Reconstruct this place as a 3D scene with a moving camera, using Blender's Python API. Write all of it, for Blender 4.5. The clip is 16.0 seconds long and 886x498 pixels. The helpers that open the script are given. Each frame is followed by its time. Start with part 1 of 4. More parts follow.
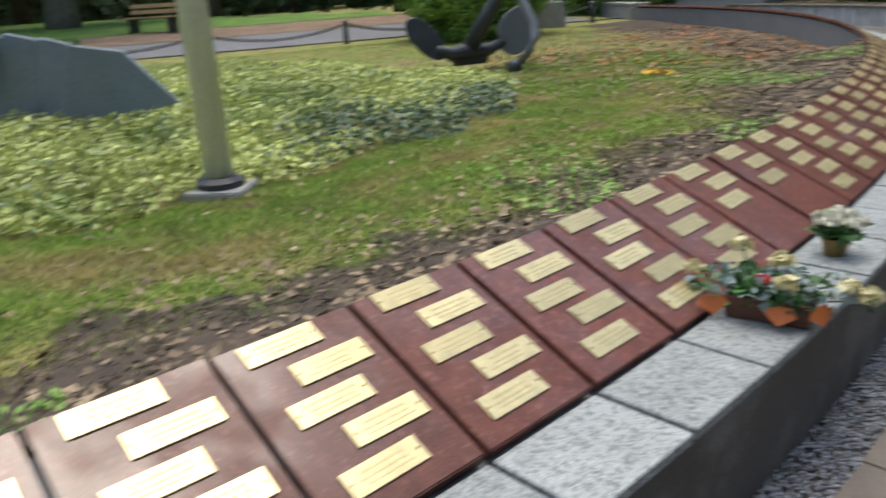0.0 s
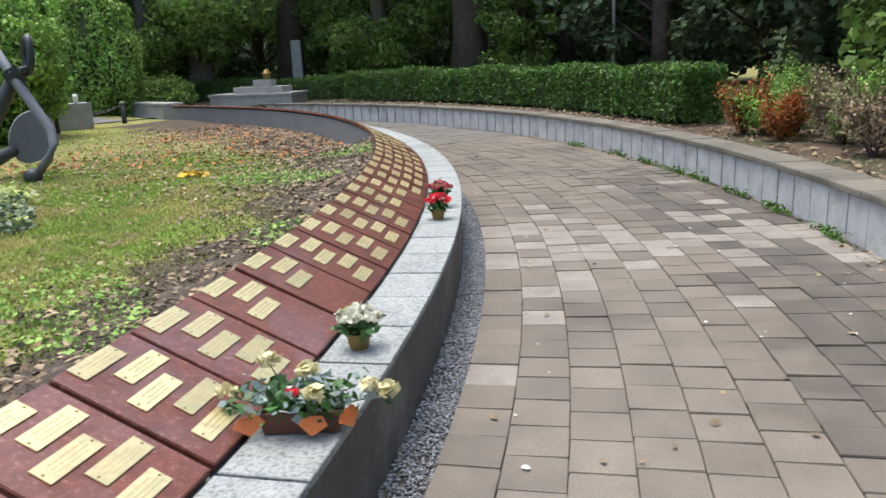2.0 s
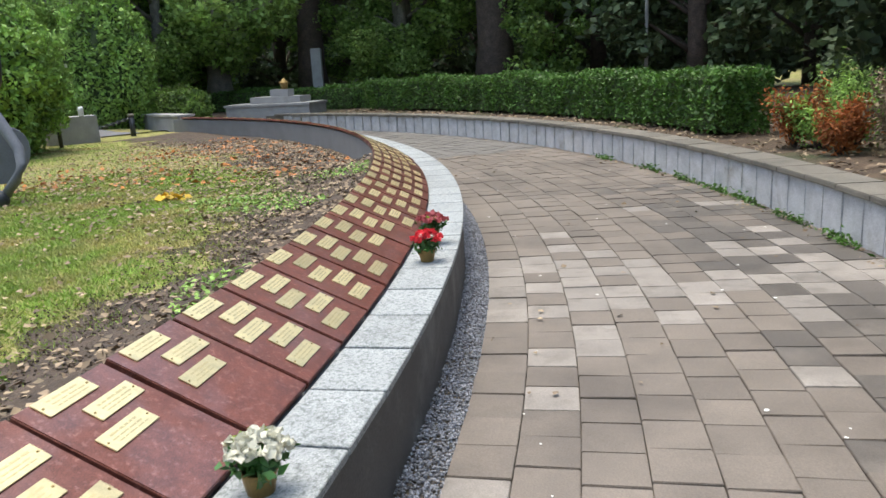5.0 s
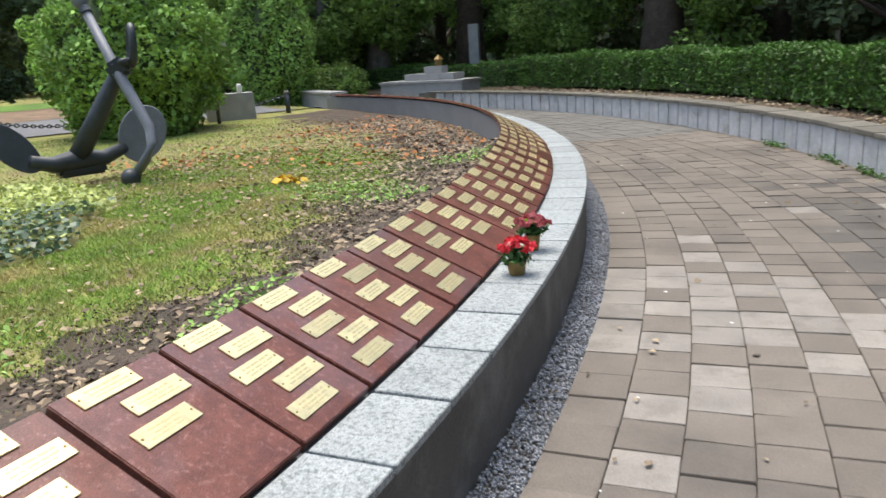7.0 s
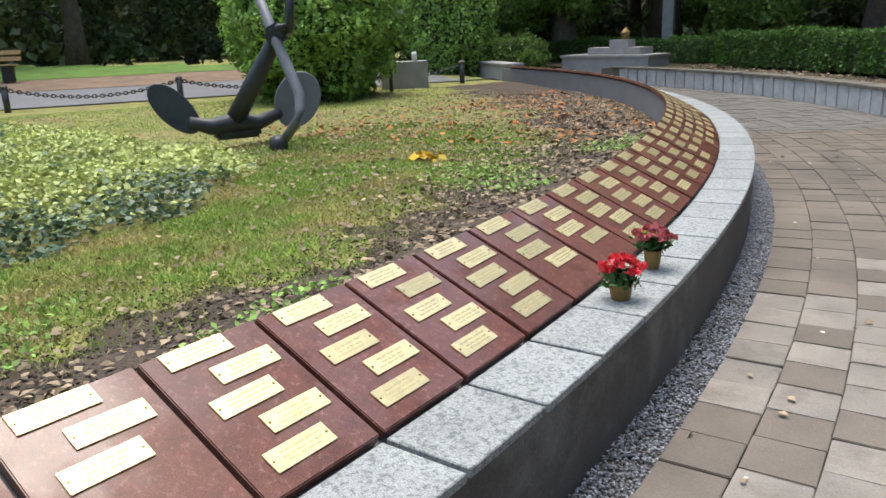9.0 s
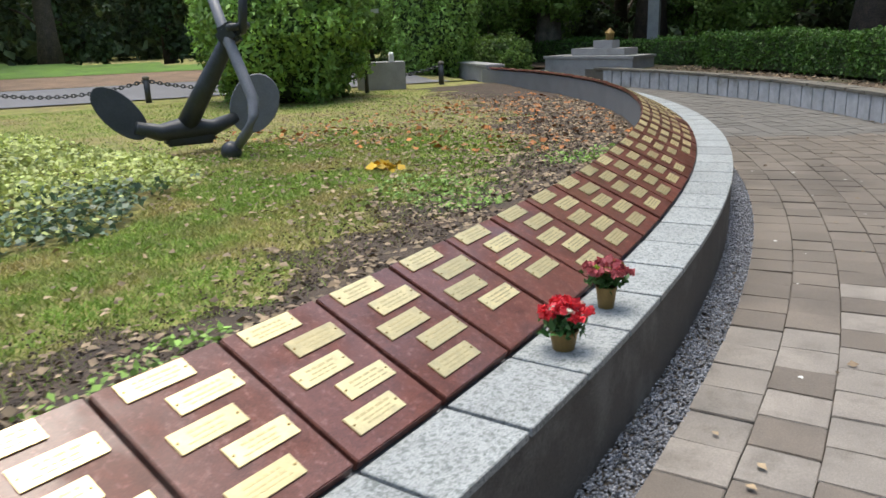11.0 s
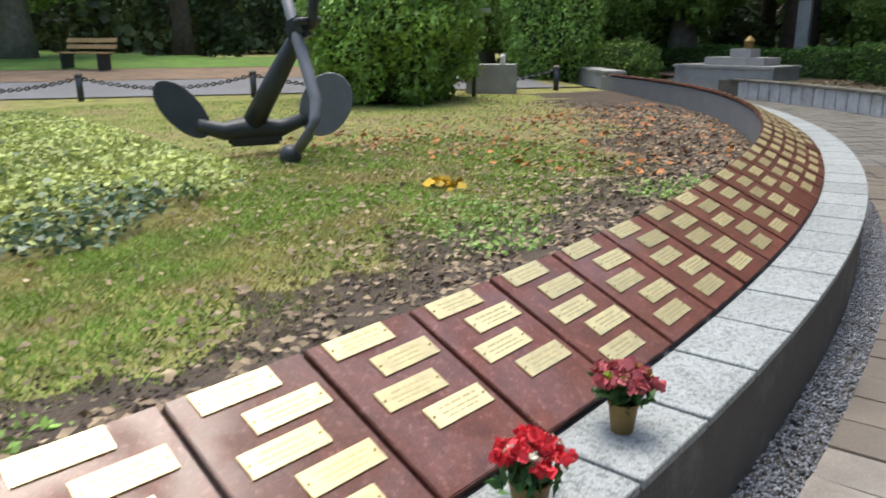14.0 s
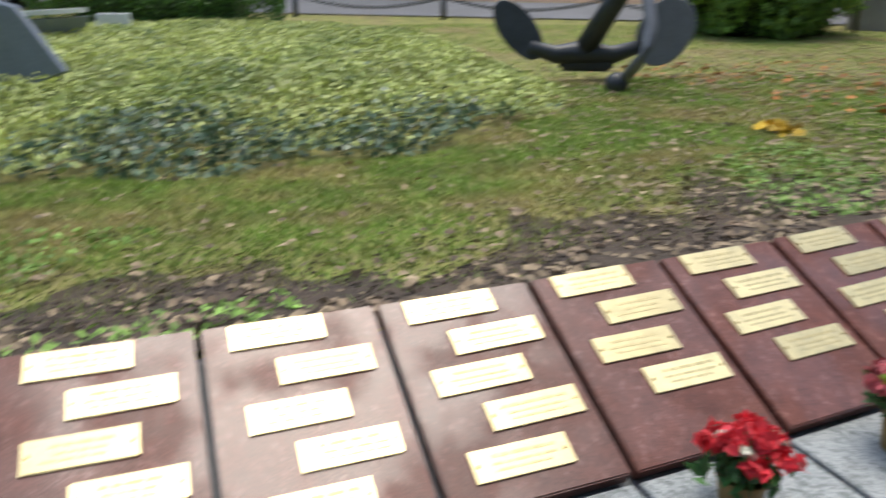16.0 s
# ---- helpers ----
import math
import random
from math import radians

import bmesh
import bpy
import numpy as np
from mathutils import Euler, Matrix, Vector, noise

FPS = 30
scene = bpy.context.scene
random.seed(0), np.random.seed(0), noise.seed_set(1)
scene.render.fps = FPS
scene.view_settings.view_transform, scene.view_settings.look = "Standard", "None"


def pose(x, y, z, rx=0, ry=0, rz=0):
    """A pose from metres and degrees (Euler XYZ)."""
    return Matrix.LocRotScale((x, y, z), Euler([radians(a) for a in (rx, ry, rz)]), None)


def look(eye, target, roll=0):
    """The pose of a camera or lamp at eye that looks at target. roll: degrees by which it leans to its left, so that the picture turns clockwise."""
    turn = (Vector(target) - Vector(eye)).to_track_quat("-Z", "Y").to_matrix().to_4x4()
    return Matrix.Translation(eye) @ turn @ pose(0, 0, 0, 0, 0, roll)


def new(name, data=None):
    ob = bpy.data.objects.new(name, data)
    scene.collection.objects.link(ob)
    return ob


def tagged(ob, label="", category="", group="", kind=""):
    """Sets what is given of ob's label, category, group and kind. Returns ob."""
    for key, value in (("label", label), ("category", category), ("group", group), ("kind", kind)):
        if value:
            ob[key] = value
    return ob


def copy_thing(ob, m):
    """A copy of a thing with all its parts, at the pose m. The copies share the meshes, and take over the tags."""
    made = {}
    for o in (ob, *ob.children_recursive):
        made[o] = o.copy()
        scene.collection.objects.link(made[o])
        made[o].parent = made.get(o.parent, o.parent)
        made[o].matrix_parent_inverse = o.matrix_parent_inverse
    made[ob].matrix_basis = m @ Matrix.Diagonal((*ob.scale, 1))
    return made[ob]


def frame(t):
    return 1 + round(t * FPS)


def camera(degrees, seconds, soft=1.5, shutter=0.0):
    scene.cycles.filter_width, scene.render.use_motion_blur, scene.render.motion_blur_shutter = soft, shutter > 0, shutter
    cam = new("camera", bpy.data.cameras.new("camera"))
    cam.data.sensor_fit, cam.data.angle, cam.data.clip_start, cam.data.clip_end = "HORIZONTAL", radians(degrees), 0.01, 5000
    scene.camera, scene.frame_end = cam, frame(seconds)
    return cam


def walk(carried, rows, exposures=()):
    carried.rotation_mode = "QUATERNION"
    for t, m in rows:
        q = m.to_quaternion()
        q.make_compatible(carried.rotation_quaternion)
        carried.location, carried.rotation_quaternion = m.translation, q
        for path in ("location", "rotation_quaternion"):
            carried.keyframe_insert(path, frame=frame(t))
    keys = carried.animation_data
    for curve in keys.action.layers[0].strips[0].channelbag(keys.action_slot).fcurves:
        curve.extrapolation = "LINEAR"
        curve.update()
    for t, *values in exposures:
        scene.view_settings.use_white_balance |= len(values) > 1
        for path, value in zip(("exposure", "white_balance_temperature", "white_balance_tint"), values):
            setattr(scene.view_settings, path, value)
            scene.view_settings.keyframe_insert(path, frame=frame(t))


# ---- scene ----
cam = camera(60.0, 16.0, soft=1.5, shutter=0.5)
# seconds, eye, a place two metres ahead, roll in degrees
PATH = [
    (0, (0.388, 0.079, 1.609), (-0.888, 1.473, 0.956), -3.7),
    (0.5, (0.392, 0.219, 1.626), (-0.59, 1.856, 1.029), -4.1),
    (1, (0.412, 0.206, 1.657), (-0.259, 2.021, 1.153), -2.9),
    (1.5, (0.409, 0.198, 1.674), (0.006, 2.096, 1.191), -2.2),
    (2, (0.493, 0.249, 1.694), (0.175, 2.163, 1.208), -2.5),
    (2.5, (0.602, 0.372, 1.673), (0.289, 2.287, 1.191), -1.7),
    (3, (0.601, 0.491, 1.678), (0.285, 2.407, 1.197), -1.4),
    (3.5, (0.532, 0.713, 1.691), (0.218, 2.632, 1.224), -2.1),
    (6, (0.739, 1.844, 1.663), (0.163, 3.698, 1.182), -3.1),
    (6.5, (0.818, 2.033, 1.665), (0.115, 3.838, 1.167), -3.1),
    (7, (0.796, 2.305, 1.653), (-0.005, 4.069, 1.154), -3.6),
    (7.5, (0.827, 2.578, 1.638), (-0.097, 4.284, 1.153), -2.7),
    (8, (0.916, 2.789, 1.659), (-0.136, 4.414, 1.157), -1.7),
    (10.5, (0.854, 3.44, 1.644), (-0.401, 4.89, 1.074), -3.3),
    (11, (0.821, 3.667, 1.66), (-0.353, 5.19, 1.11), -1.9),
    (11.5, (0.865, 3.91, 1.639), (-0.391, 5.367, 1.092), -1.2),
    (12, (0.816, 4.055, 1.61), (-0.57, 5.381, 1.042), -0.3),
    (12.5, (0.703, 4.252, 1.613), (-0.704, 5.548, 1.031), 0.2),
    (13, (0.654, 4.414, 1.618), (-0.737, 5.727, 1.033), 0.2),
    (13.5, (0.658, 4.639, 1.628), (-0.776, 5.91, 1.056), -0.3),
    (14, (0.62, 4.802, 1.63), (-0.794, 6.109, 1.09), -0.3),
    (14.5, (0.514, 4.96, 1.62), (-0.789, 6.388, 1.108), -0.0),
    (15, (0.519, 5.086, 1.611), (-0.882, 6.408, 1.073), -0.4),
    (15.5, (0.577, 5.16, 1.602), (-1.056, 6.138, 0.987), -0.6),
    (16, (0.636, 5.108, 1.579), (-1.154, 5.655, 0.872), 0.3),
]
walk(cam, [(t, look(eye, target, roll)) for t, eye, target, roll in PATH], [(0.0, 0.85, 7300, 6), (1.2, 1.42, 7300, 6), (6.5, 1.42, 7300, 6), (8.0, 1.3, 7300, 6), (11.0, 1.1, 7300, 6), (13.5, 1.07, 7300, 6), (14.5, 1.3, 7300, 6), (15.2, 1.2, 7300, 6), (16.0, 0.80, 7100, 6)])

# ---- world and light: a bright hazy sky with a wide soft sun ----
world = bpy.data.worlds.new("world")
scene.world = world
world.use_nodes = True
wn, wl = world.node_tree.nodes, world.node_tree.links
sky = wn.new("ShaderNodeTexSky")
sky.sky_type, sky.sun_disc = "NISHITA", False
SUN_EL, SUN_AZ = radians(77), radians(300)
sky.sun_elevation, sky.sun_rotation = SUN_EL, SUN_AZ
sky.air_density, sky.dust_density, sky.ozone_density = 1.0, 2.0, 1.0
wn["Background"].inputs["Strength"].default_value = 0.15
wl.new(sky.outputs[0], wn["Background"].inputs["Color"])
sun = new("sun", bpy.data.lights.new("sun", "SUN"))
sun.data.energy, sun.data.angle, sun.data.color = 1.25, radians(36), (0.98, 0.98, 1.0)
sd = Vector((math.sin(SUN_AZ) * math.cos(SUN_EL), math.cos(SUN_AZ) * math.cos(SUN_EL), math.sin(SUN_EL)))
sun.matrix_world = look(sd * 50, (0, 0, 0))

# ---- materials ----
def material(name, base, rough=0.7, metal=0.0, vary=0.25, scale=8.0, fine=120.0, bump=0.15, dist=0.01,
             second=None, second_scale=1.5, second_at=(0.5, 0.65), rand=0.0, island=0.0, coat=0.0, fine_vary=None, trans=0.0, spec=0.5):
    """Procedural surface: base colour, grain at two scales, an optional second colour in patches."""
    m = bpy.data.materials.new(name)
    m.use_nodes = True
    n, l = m.node_tree.nodes, m.node_tree.links
    b = n["Principled BSDF"]
    geo = n.new("ShaderNodeNewGeometry")
    co = geo.outputs["Position"]

    def noise_tex(s, detail=4.0, rgh=0.6):
        t = n.new("ShaderNodeTexNoise")
        t.inputs["Scale"].default_value, t.inputs["Detail"].default_value, t.inputs["Roughness"].default_value = s, detail, rgh
        l.new(co, t.inputs["Vector"])
        return t.outputs["Fac"]

    def mapped(v, lo, hi, a, c):
        r = n.new("ShaderNodeMapRange")
        for key, val in (("From Min", lo), ("From Max", hi), ("To Min", a), ("To Max", c)):
            r.inputs[key].default_value = val
        l.new(v, r.inputs["Value"])
        return r.outputs["Result"]

    def times(a, c):
        x = n.new("ShaderNodeMath")
        x.operation = "MULTIPLY"
        l.new(a, x.inputs[0]), l.new(c, x.inputs[1])
        return x.outputs[0]

    big, small = noise_tex(scale), noise_tex(fine, 3.0)
    fv = vary if fine_vary is None else fine_vary
    v = times(mapped(big, 0.3, 0.7, 1 - vary, 1 + vary), mapped(small, 0.3, 0.7, 1 - fv, 1 + fv))
    if rand:
        oi = n.new("ShaderNodeObjectInfo")
        v = times(v, mapped(oi.outputs["Random"], 0, 1, 1 - rand, 1 + rand))
    if island:
        v = times(v, mapped(geo.outputs["Random Per Island"], 0, 1, 1 - island, 1 + island))
    col = n.new("ShaderNodeRGB")
    col.outputs[0].default_value = (*base, 1)
    c = col.outputs[0]
    if second:
        mx = n.new("ShaderNodeMix")
        mx.data_type = "RGBA"
        fac = mapped(noise_tex(second_scale, 6.0, 0.65), second_at[0], second_at[1], 0, 1) if not island or second_scale else mapped(geo.outputs["Random Per Island"], second_at[0], second_at[1], 0, 1)
        l.new(fac, mx.inputs["Factor"]), l.new(c, mx.inputs["A"])
        mx.inputs["B"].default_value = (*second, 1)
        c = mx.outputs["Result"]
    sc = n.new("ShaderNodeVectorMath")
    sc.operation = "SCALE"
    l.new(c, sc.inputs[0]), l.new(v, sc.inputs["Scale"])
    l.new(sc.outputs[0], b.inputs["Base Color"])
    l.new(mapped(big, 0.3, 0.7, max(rough - 0.08, 0.03), min(rough + 0.08, 1)), b.inputs["Roughness"])
    b.inputs["Metallic"].default_value = metal
    b.inputs["Specular IOR Level"].default_value = spec
    b.inputs["Coat Weight"].default_value, b.inputs["Coat Roughness"].default_value = coat, 0.12
    if bump:
        bp = n.new("ShaderNodeBump")
        bp.inputs["Strength"].default_value, bp.inputs["Distance"].default_value = bump, dist
        l.new(small, bp.inputs["Height"]), l.new(bp.outputs[0], b.inputs["Normal"])
    if trans:
        tr, mix = n.new("ShaderNodeBsdfTranslucent"), n.new("ShaderNodeMixShader")
        l.new(sc.outputs[0], tr.inputs["Color"])
        mix.inputs[0].default_value = trans
        l.new(b.outputs[0], mix.inputs[1]), l.new(tr.outputs[0], mix.inputs[2])
        l.new(mix.outputs[0], n["Material Output"].inputs["Surface"])
    return m


M_LAWN = material("lawn_soil", (0.23, 0.23, 0.068), 0.95, vary=0.35, scale=3, fine=60, bump=0.6, dist=0.02, second=(0.25, 0.21, 0.09), second_scale=0.9, second_at=(0.48, 0.6))
M_SOIL = material("soil", (0.078, 0.056, 0.041), 0.95, vary=0.4, scale=5, fine=60, bump=0.8, dist=0.02)
M_GRASS = material("grass_blade", (0.21, 0.33, 0.06), 0.7, vary=0.2, scale=2, fine=9, bump=0, island=0.4, trans=0.3, second=(0.38, 0.33, 0.13), second_scale=0.9, second_at=(0.47, 0.62))
M_GRASS_FAR = material("meadow_grass", (0.10, 0.19, 0.03), 0.9, vary=0.3, scale=1.5, fine=30, bump=0.4, dist=0.03)
M_ASPHALT = material("asphalt", (0.16, 0.16, 0.17), 0.85, vary=0.15, scale=1.2, fine=150, bump=0.3)
M_VERGE = material("verge_soil", (0.20, 0.135, 0.09), 0.95, vary=0.3, scale=1.5, fine=30, bump=0.4)
M_SLAB = material("red_granite", (0.145, 0.048, 0.034), 0.38, vary=0.25, scale=14, fine=260, fine_vary=0.45, bump=0.03, dist=0.002, rand=0.12, second=(0.235, 0.105, 0.085), second_scale=42, second_at=(0.54, 0.68), coat=0.12, spec=0.35)
# a patchy film of polish on the granite
sn_, sl_ = M_SLAB.node_tree.nodes, M_SLAB.node_tree.links
sp_, sr_ = sn_.new("ShaderNodeTexNoise"), sn_.new("ShaderNodeMapRange")
sp_.inputs["Scale"].default_value, sp_.inputs["Detail"].default_value = 3.2, 5.0
for key_, val_ in (("From Min", 0.44), ("From Max", 0.54), ("To Min", 0.04), ("To Max", 0.7)):
    sr_.inputs[key_].default_value = val_
sl_.new(sn_["Geometry"].outputs["Position"], sp_.inputs["Vector"]), sl_.new(sp_.outputs["Fac"], sr_.inputs["Value"])
sl_.new(sr_.outputs["Result"], sn_["Principled BSDF"].inputs["Coat Weight"])
M_BRASS = material("brass", (0.70, 0.60, 0.34), 0.36, metal=0.65, vary=0.12, scale=25, fine=300, bump=0.05, dist=0.001, rand=0.22)
M_SCREW = material("brass_screw", (0.35, 0.25, 0.1), 0.4, metal=0.9, vary=0.1, bump=0)
M_ENGRAVE = material("engraving", (0.55, 0.46, 0.25), 0.5, metal=0.5, vary=0.1, bump=0)
M_GRANITE = material("grey_granite", (0.33, 0.35, 0.355), 0.65, vary=0.12, scale=6, fine=170, fine_vary=0.4, bump=0.25, dist=0.004, rand=0.1, second=(0.17, 0.195, 0.19), second_scale=55, second_at=(0.5, 0.6))
# Darker than the wall body: shade on the path side put into the colour.
M_FACE_SHADE = material("shaded_wall_face", (0.10, 0.092, 0.085), 0.8, vary=0.2, scale=4, fine=90, bump=0.3, second=(0.15, 0.145, 0.135), second_scale=2.0)
M_PLINTH = material("grey_render", (0.20, 0.205, 0.215), 0.8, vary=0.12, scale=3, fine=80, bump=0.2)
M_GRAVEL = material("gravel", (0.27, 0.28, 0.31), 0.85, vary=0.2, scale=6, fine=70, bump=0.3, island=0.45)
M_PAVER = material("concrete_paver", (0.176, 0.148, 0.123), 0.55, vary=0.14, scale=3.5, fine=120, fine_vary=0.18, bump=0.25, dist=0.004, rand=0.13, second=(0.125, 0.105, 0.088), second_scale=0.55, second_at=(0.48, 0.62))
M_PAVER_S = material("concrete_paver_joined", (0.176, 0.148, 0.123), 0.55, vary=0.14, scale=3.5, fine=120, fine_vary=0.18, bump=0.25, dist=0.004, island=0.16, second=(0.125, 0.105, 0.088), second_scale=0.55, second_at=(0.48, 0.62))
PAVER = dict(vary=0.16, scale=3.5, fine=120, fine_vary=0.18, bump=0.25, dist=0.004, rand=0.13)
M_PAVER_PALE = material("worn_pale_paver", (0.265, 0.237, 0.21), 0.5, second=(0.20, 0.178, 0.155), second_scale=5.0, second_at=(0.5, 0.66), **PAVER)
# Dark pavers for the outer path: tree shade put into their colour.
M_PAVER_SHADE = material("tree_shade_paver", (0.105, 0.092, 0.08), 0.5, second=(0.15, 0.13, 0.11), second_scale=1.2, second_at=(0.5, 0.65), **PAVER)
M_DROP = material("bird_dropping", (0.75, 0.75, 0.72), 0.8, vary=0.1, bump=0)
M_SAND = material("joint_sand", (0.15, 0.128, 0.106), 0.95, vary=0.3, scale=5, fine=90, bump=0.4)
M_LIGHT_PAVE = material("pale_paving", (0.145, 0.136, 0.124), 0.7, vary=0.15, scale=3, fine=100, bump=0.2, island=0.15)
M_WHITEWASH = material("whitewashed_concrete", (0.45, 0.455, 0.47), 0.85, vary=0.18, scale=5, fine=80, bump=0.35, second=(0.30, 0.29, 0.27), second_scale=2.6, second_at=(0.55, 0.72))
M_COPING = material("weathered_coping", (0.17, 0.155, 0.13), 0.85, vary=0.22, scale=4, fine=110, bump=0.4, rand=0.12, second=(0.10, 0.095, 0.08), second_scale=2)
M_STONE = material("pale_stone", (0.34, 0.335, 0.33), 0.8, vary=0.15, scale=3, fine=80, bump=0.25)
M_IRON = material("painted_iron", (0.035, 0.04, 0.048), 0.42, vary=0.2, scale=6, fine=60, bump=0.2, dist=0.004)
M_IRON_GREY = material("grey_painted_iron", (0.16, 0.17, 0.20), 0.5, vary=0.12, scale=6, fine=60, bump=0.2, dist=0.004)
M_STEEL = material("blue_grey_steel", (0.20, 0.235, 0.295), 0.45, vary=0.12, scale=2.5, fine=40, bump=0.1)
M_WHITE = material("white_paint", (0.78, 0.79, 0.78), 0.4, vary=0.06, scale=4, fine=40, bump=0.05)
M_BARK = material("bark", (0.085, 0.062, 0.05), 0.95, vary=0.35, scale=5, fine=25, bump=0.9, dist=0.03)
M_BARK_GREY = material("grey_bark", (0.19, 0.17, 0.15), 0.95, vary=0.3, scale=5, fine=25, bump=0.9, dist=0.03)
M_LEAF = material("broadleaf", (0.16, 0.27, 0.065), 0.55, vary=0.3, scale=0.8, fine=5, bump=0, island=0.45, trans=0.35)
M_LEAF_LIGHT = material("light_leaf", (0.27, 0.41, 0.12), 0.55, vary=0.3, scale=0.8, fine=5, bump=0, island=0.45, trans=0.45)
M_THUJA = material("conifer_spray", (0.235, 0.40, 0.09), 0.65, vary=0.3, scale=1.2, fine=6, bump=0, island=0.45, trans=0.2)
M_DARKLEAF = material("dark_conifer", (0.08, 0.12, 0.055), 0.7, vary=0.3, scale=0.7, fine=5, bump=0, island=0.5, trans=0.15)
M_HEDGE = material("hedge_leaf", (0.075, 0.17, 0.03), 0.6, vary=0.25, scale=1.5, fine=7, bump=0, island=0.5, trans=0.25)
# Very dark green for solid cores: the shade between leaves, as colour.
M_HEDGE_SHADE = material("hedge_inner_shade", (0.045, 0.07, 0.024), 0.95, vary=0.3, bump=0.3)
M_DEAD = material("dead_shrub", (0.36, 0.12, 0.035), 0.8, vary=0.25, scale=4, fine=12, bump=0, island=0.4, trans=0.2)
M_IVY = material("variegated_ivy", (0.45, 0.51, 0.17), 0.5, vary=0.2, scale=1.0, fine=7, bump=0, island=0.35, trans=0.2, second=(0.13, 0.21, 0.05), second_scale=0.7, second_at=(0.52, 0.7))
M_IVY_DARK = material("dark_ivy", (0.09, 0.15, 0.085), 0.4, vary=0.2, scale=2, fine=9, bump=0, island=0.4, trans=0.15)
M_FALLEN = material("fallen_leaf", (0.31, 0.235, 0.15), 0.8, vary=0.25, scale=4, fine=15, bump=0, island=0.5, second=(0.17, 0.12, 0.08), second_scale=3, second_at=(0.45, 0.6))
M_WOODFLOOR = material("woodland_soil", (0.085, 0.058, 0.038), 0.95, vary=0.35, scale=4, fine=50, bump=0.6, dist=0.02, second=(0.05, 0.06, 0.025), second_scale=1.2)
M_YELLOW = material("yellow_leaf", (0.62, 0.40, 0.03), 0.7, vary=0.15, bump=0, island=0.25)
M_ORANGE = material("orange_leaf", (0.45, 0.17, 0.05), 0.75, vary=0.2, bump=0, island=0.35)
M_POT = material("gold_pot", (0.25, 0.16, 0.05), 0.45, metal=0.3, vary=0.1, bump=0.05)
M_TERRA = material("brown_planter", (0.14, 0.055, 0.035), 0.6, vary=0.12, bump=0.05)
M_RED = material("red_petal", (0.72, 0.045, 0.065), 0.6, vary=0.15, scale=30, fine=80, bump=0, island=0.25, trans=0.2)
M_DKRED = material("faded_red_petal", (0.50, 0.12, 0.135), 0.65, vary=0.2, scale=30, fine=80, bump=0, island=0.35, trans=0.2)
M_PETAL = material("white_petal", (0.72, 0.71, 0.60), 0.6, vary=0.08, scale=30, fine=80, bump=0, island=0.12, trans=0.2)
M_CREAM = material("cream_petal", (0.74, 0.68, 0.42), 0.6, vary=0.1, scale=30, fine=80, bump=0, island=0.12, trans=0.2)
M_POTLEAF = material("pot_leaf", (0.05, 0.15, 0.035), 0.5, vary=0.2, scale=20, fine=60, bump=0, island=0.4, trans=0.2)
M_LIME = material("lime_leaf", (0.30, 0.42, 0.04), 0.5, vary=0.15, scale=20, fine=60, bump=0, island=0.3, trans=0.2)
M_SILVER = material("silver_leaf", (0.36, 0.45, 0.45), 0.5, vary=0.15, scale=20, fine=60, bump=0, island=0.3, trans=0.1)
M_PAPER = material("orange_ribbon", (0.62, 0.17, 0.05), 0.6, vary=0.1, bump=0)
M_WOOD = material("bench_wood", (0.42, 0.28, 0.13), 0.7, vary=0.2, scale=6, fine=40, bump=0.2)
M_CAR = material("car_paint", (0.012, 0.013, 0.016), 0.2, vary=0.05, bump=0, coat=0.6)
M_TYRE = material("tyre", (0.015, 0.015, 0.015), 0.9, vary=0.1, bump=0)
M_RIM = material("alloy_rim", (0.5, 0.51, 0.52), 0.35, metal=0.7, vary=0.05, bump=0)
M_GLASS = material("dark_glass", (0.02, 0.025, 0.03), 0.08, vary=0.02, bump=0)
M_WOODS = material("distant_woods", (0.06, 0.085, 0.04), 1.0, vary=0.5, scale=0.35, fine=2.5, bump=0)

# ---- mesh helpers ----
def mesh_ob(name, verts, faces, mat, parent=None, smooth=False, label=""):
    me = bpy.data.meshes.new(name)
    me.from_pydata([tuple(v) for v in verts], [], faces)
    me.materials.append(mat)
    if smooth:
        me.polygons.foreach_set("use_smooth", [True] * len(me.polygons))
    ob = new(name, me)
    if parent:
        ob.parent = parent
    if label:
        ob["label"] = label
    return ob


def part(name, bm, mat, parent=None, label="", smooth=False):
    me = bpy.data.meshes.new(name)
    bm.to_mesh(me)
    bm.free()
    me.materials.append(mat)
    if smooth:
        me.polygons.foreach_set("use_smooth", [True] * len(me.polygons))
    ob = new(name, me)
    if parent:
        ob.parent = parent
    if label:
        ob["label"] = label
    return ob


def empty(name, m=None):
    ob = new(name)
    ob.empty_display_size = 0.2
    if m is not None:
        ob.matrix_world = m
    return ob


def box_bm(size, m=None, bevel=0.0, bm=None):
    bm = bm or bmesh.new()
    g = bmesh.ops.create_cube(bm, size=1.0)
    bmesh.ops.transform(bm, matrix=(m or Matrix()) @ Matrix.Diagonal((*size, 1)), verts=g["verts"])
    if bevel:
        edges = list({e for v in g["verts"] for e in v.link_edges})
        bmesh.ops.bevel(bm, geom=edges, offset=bevel, segments=2, affect="EDGES")
    return bm


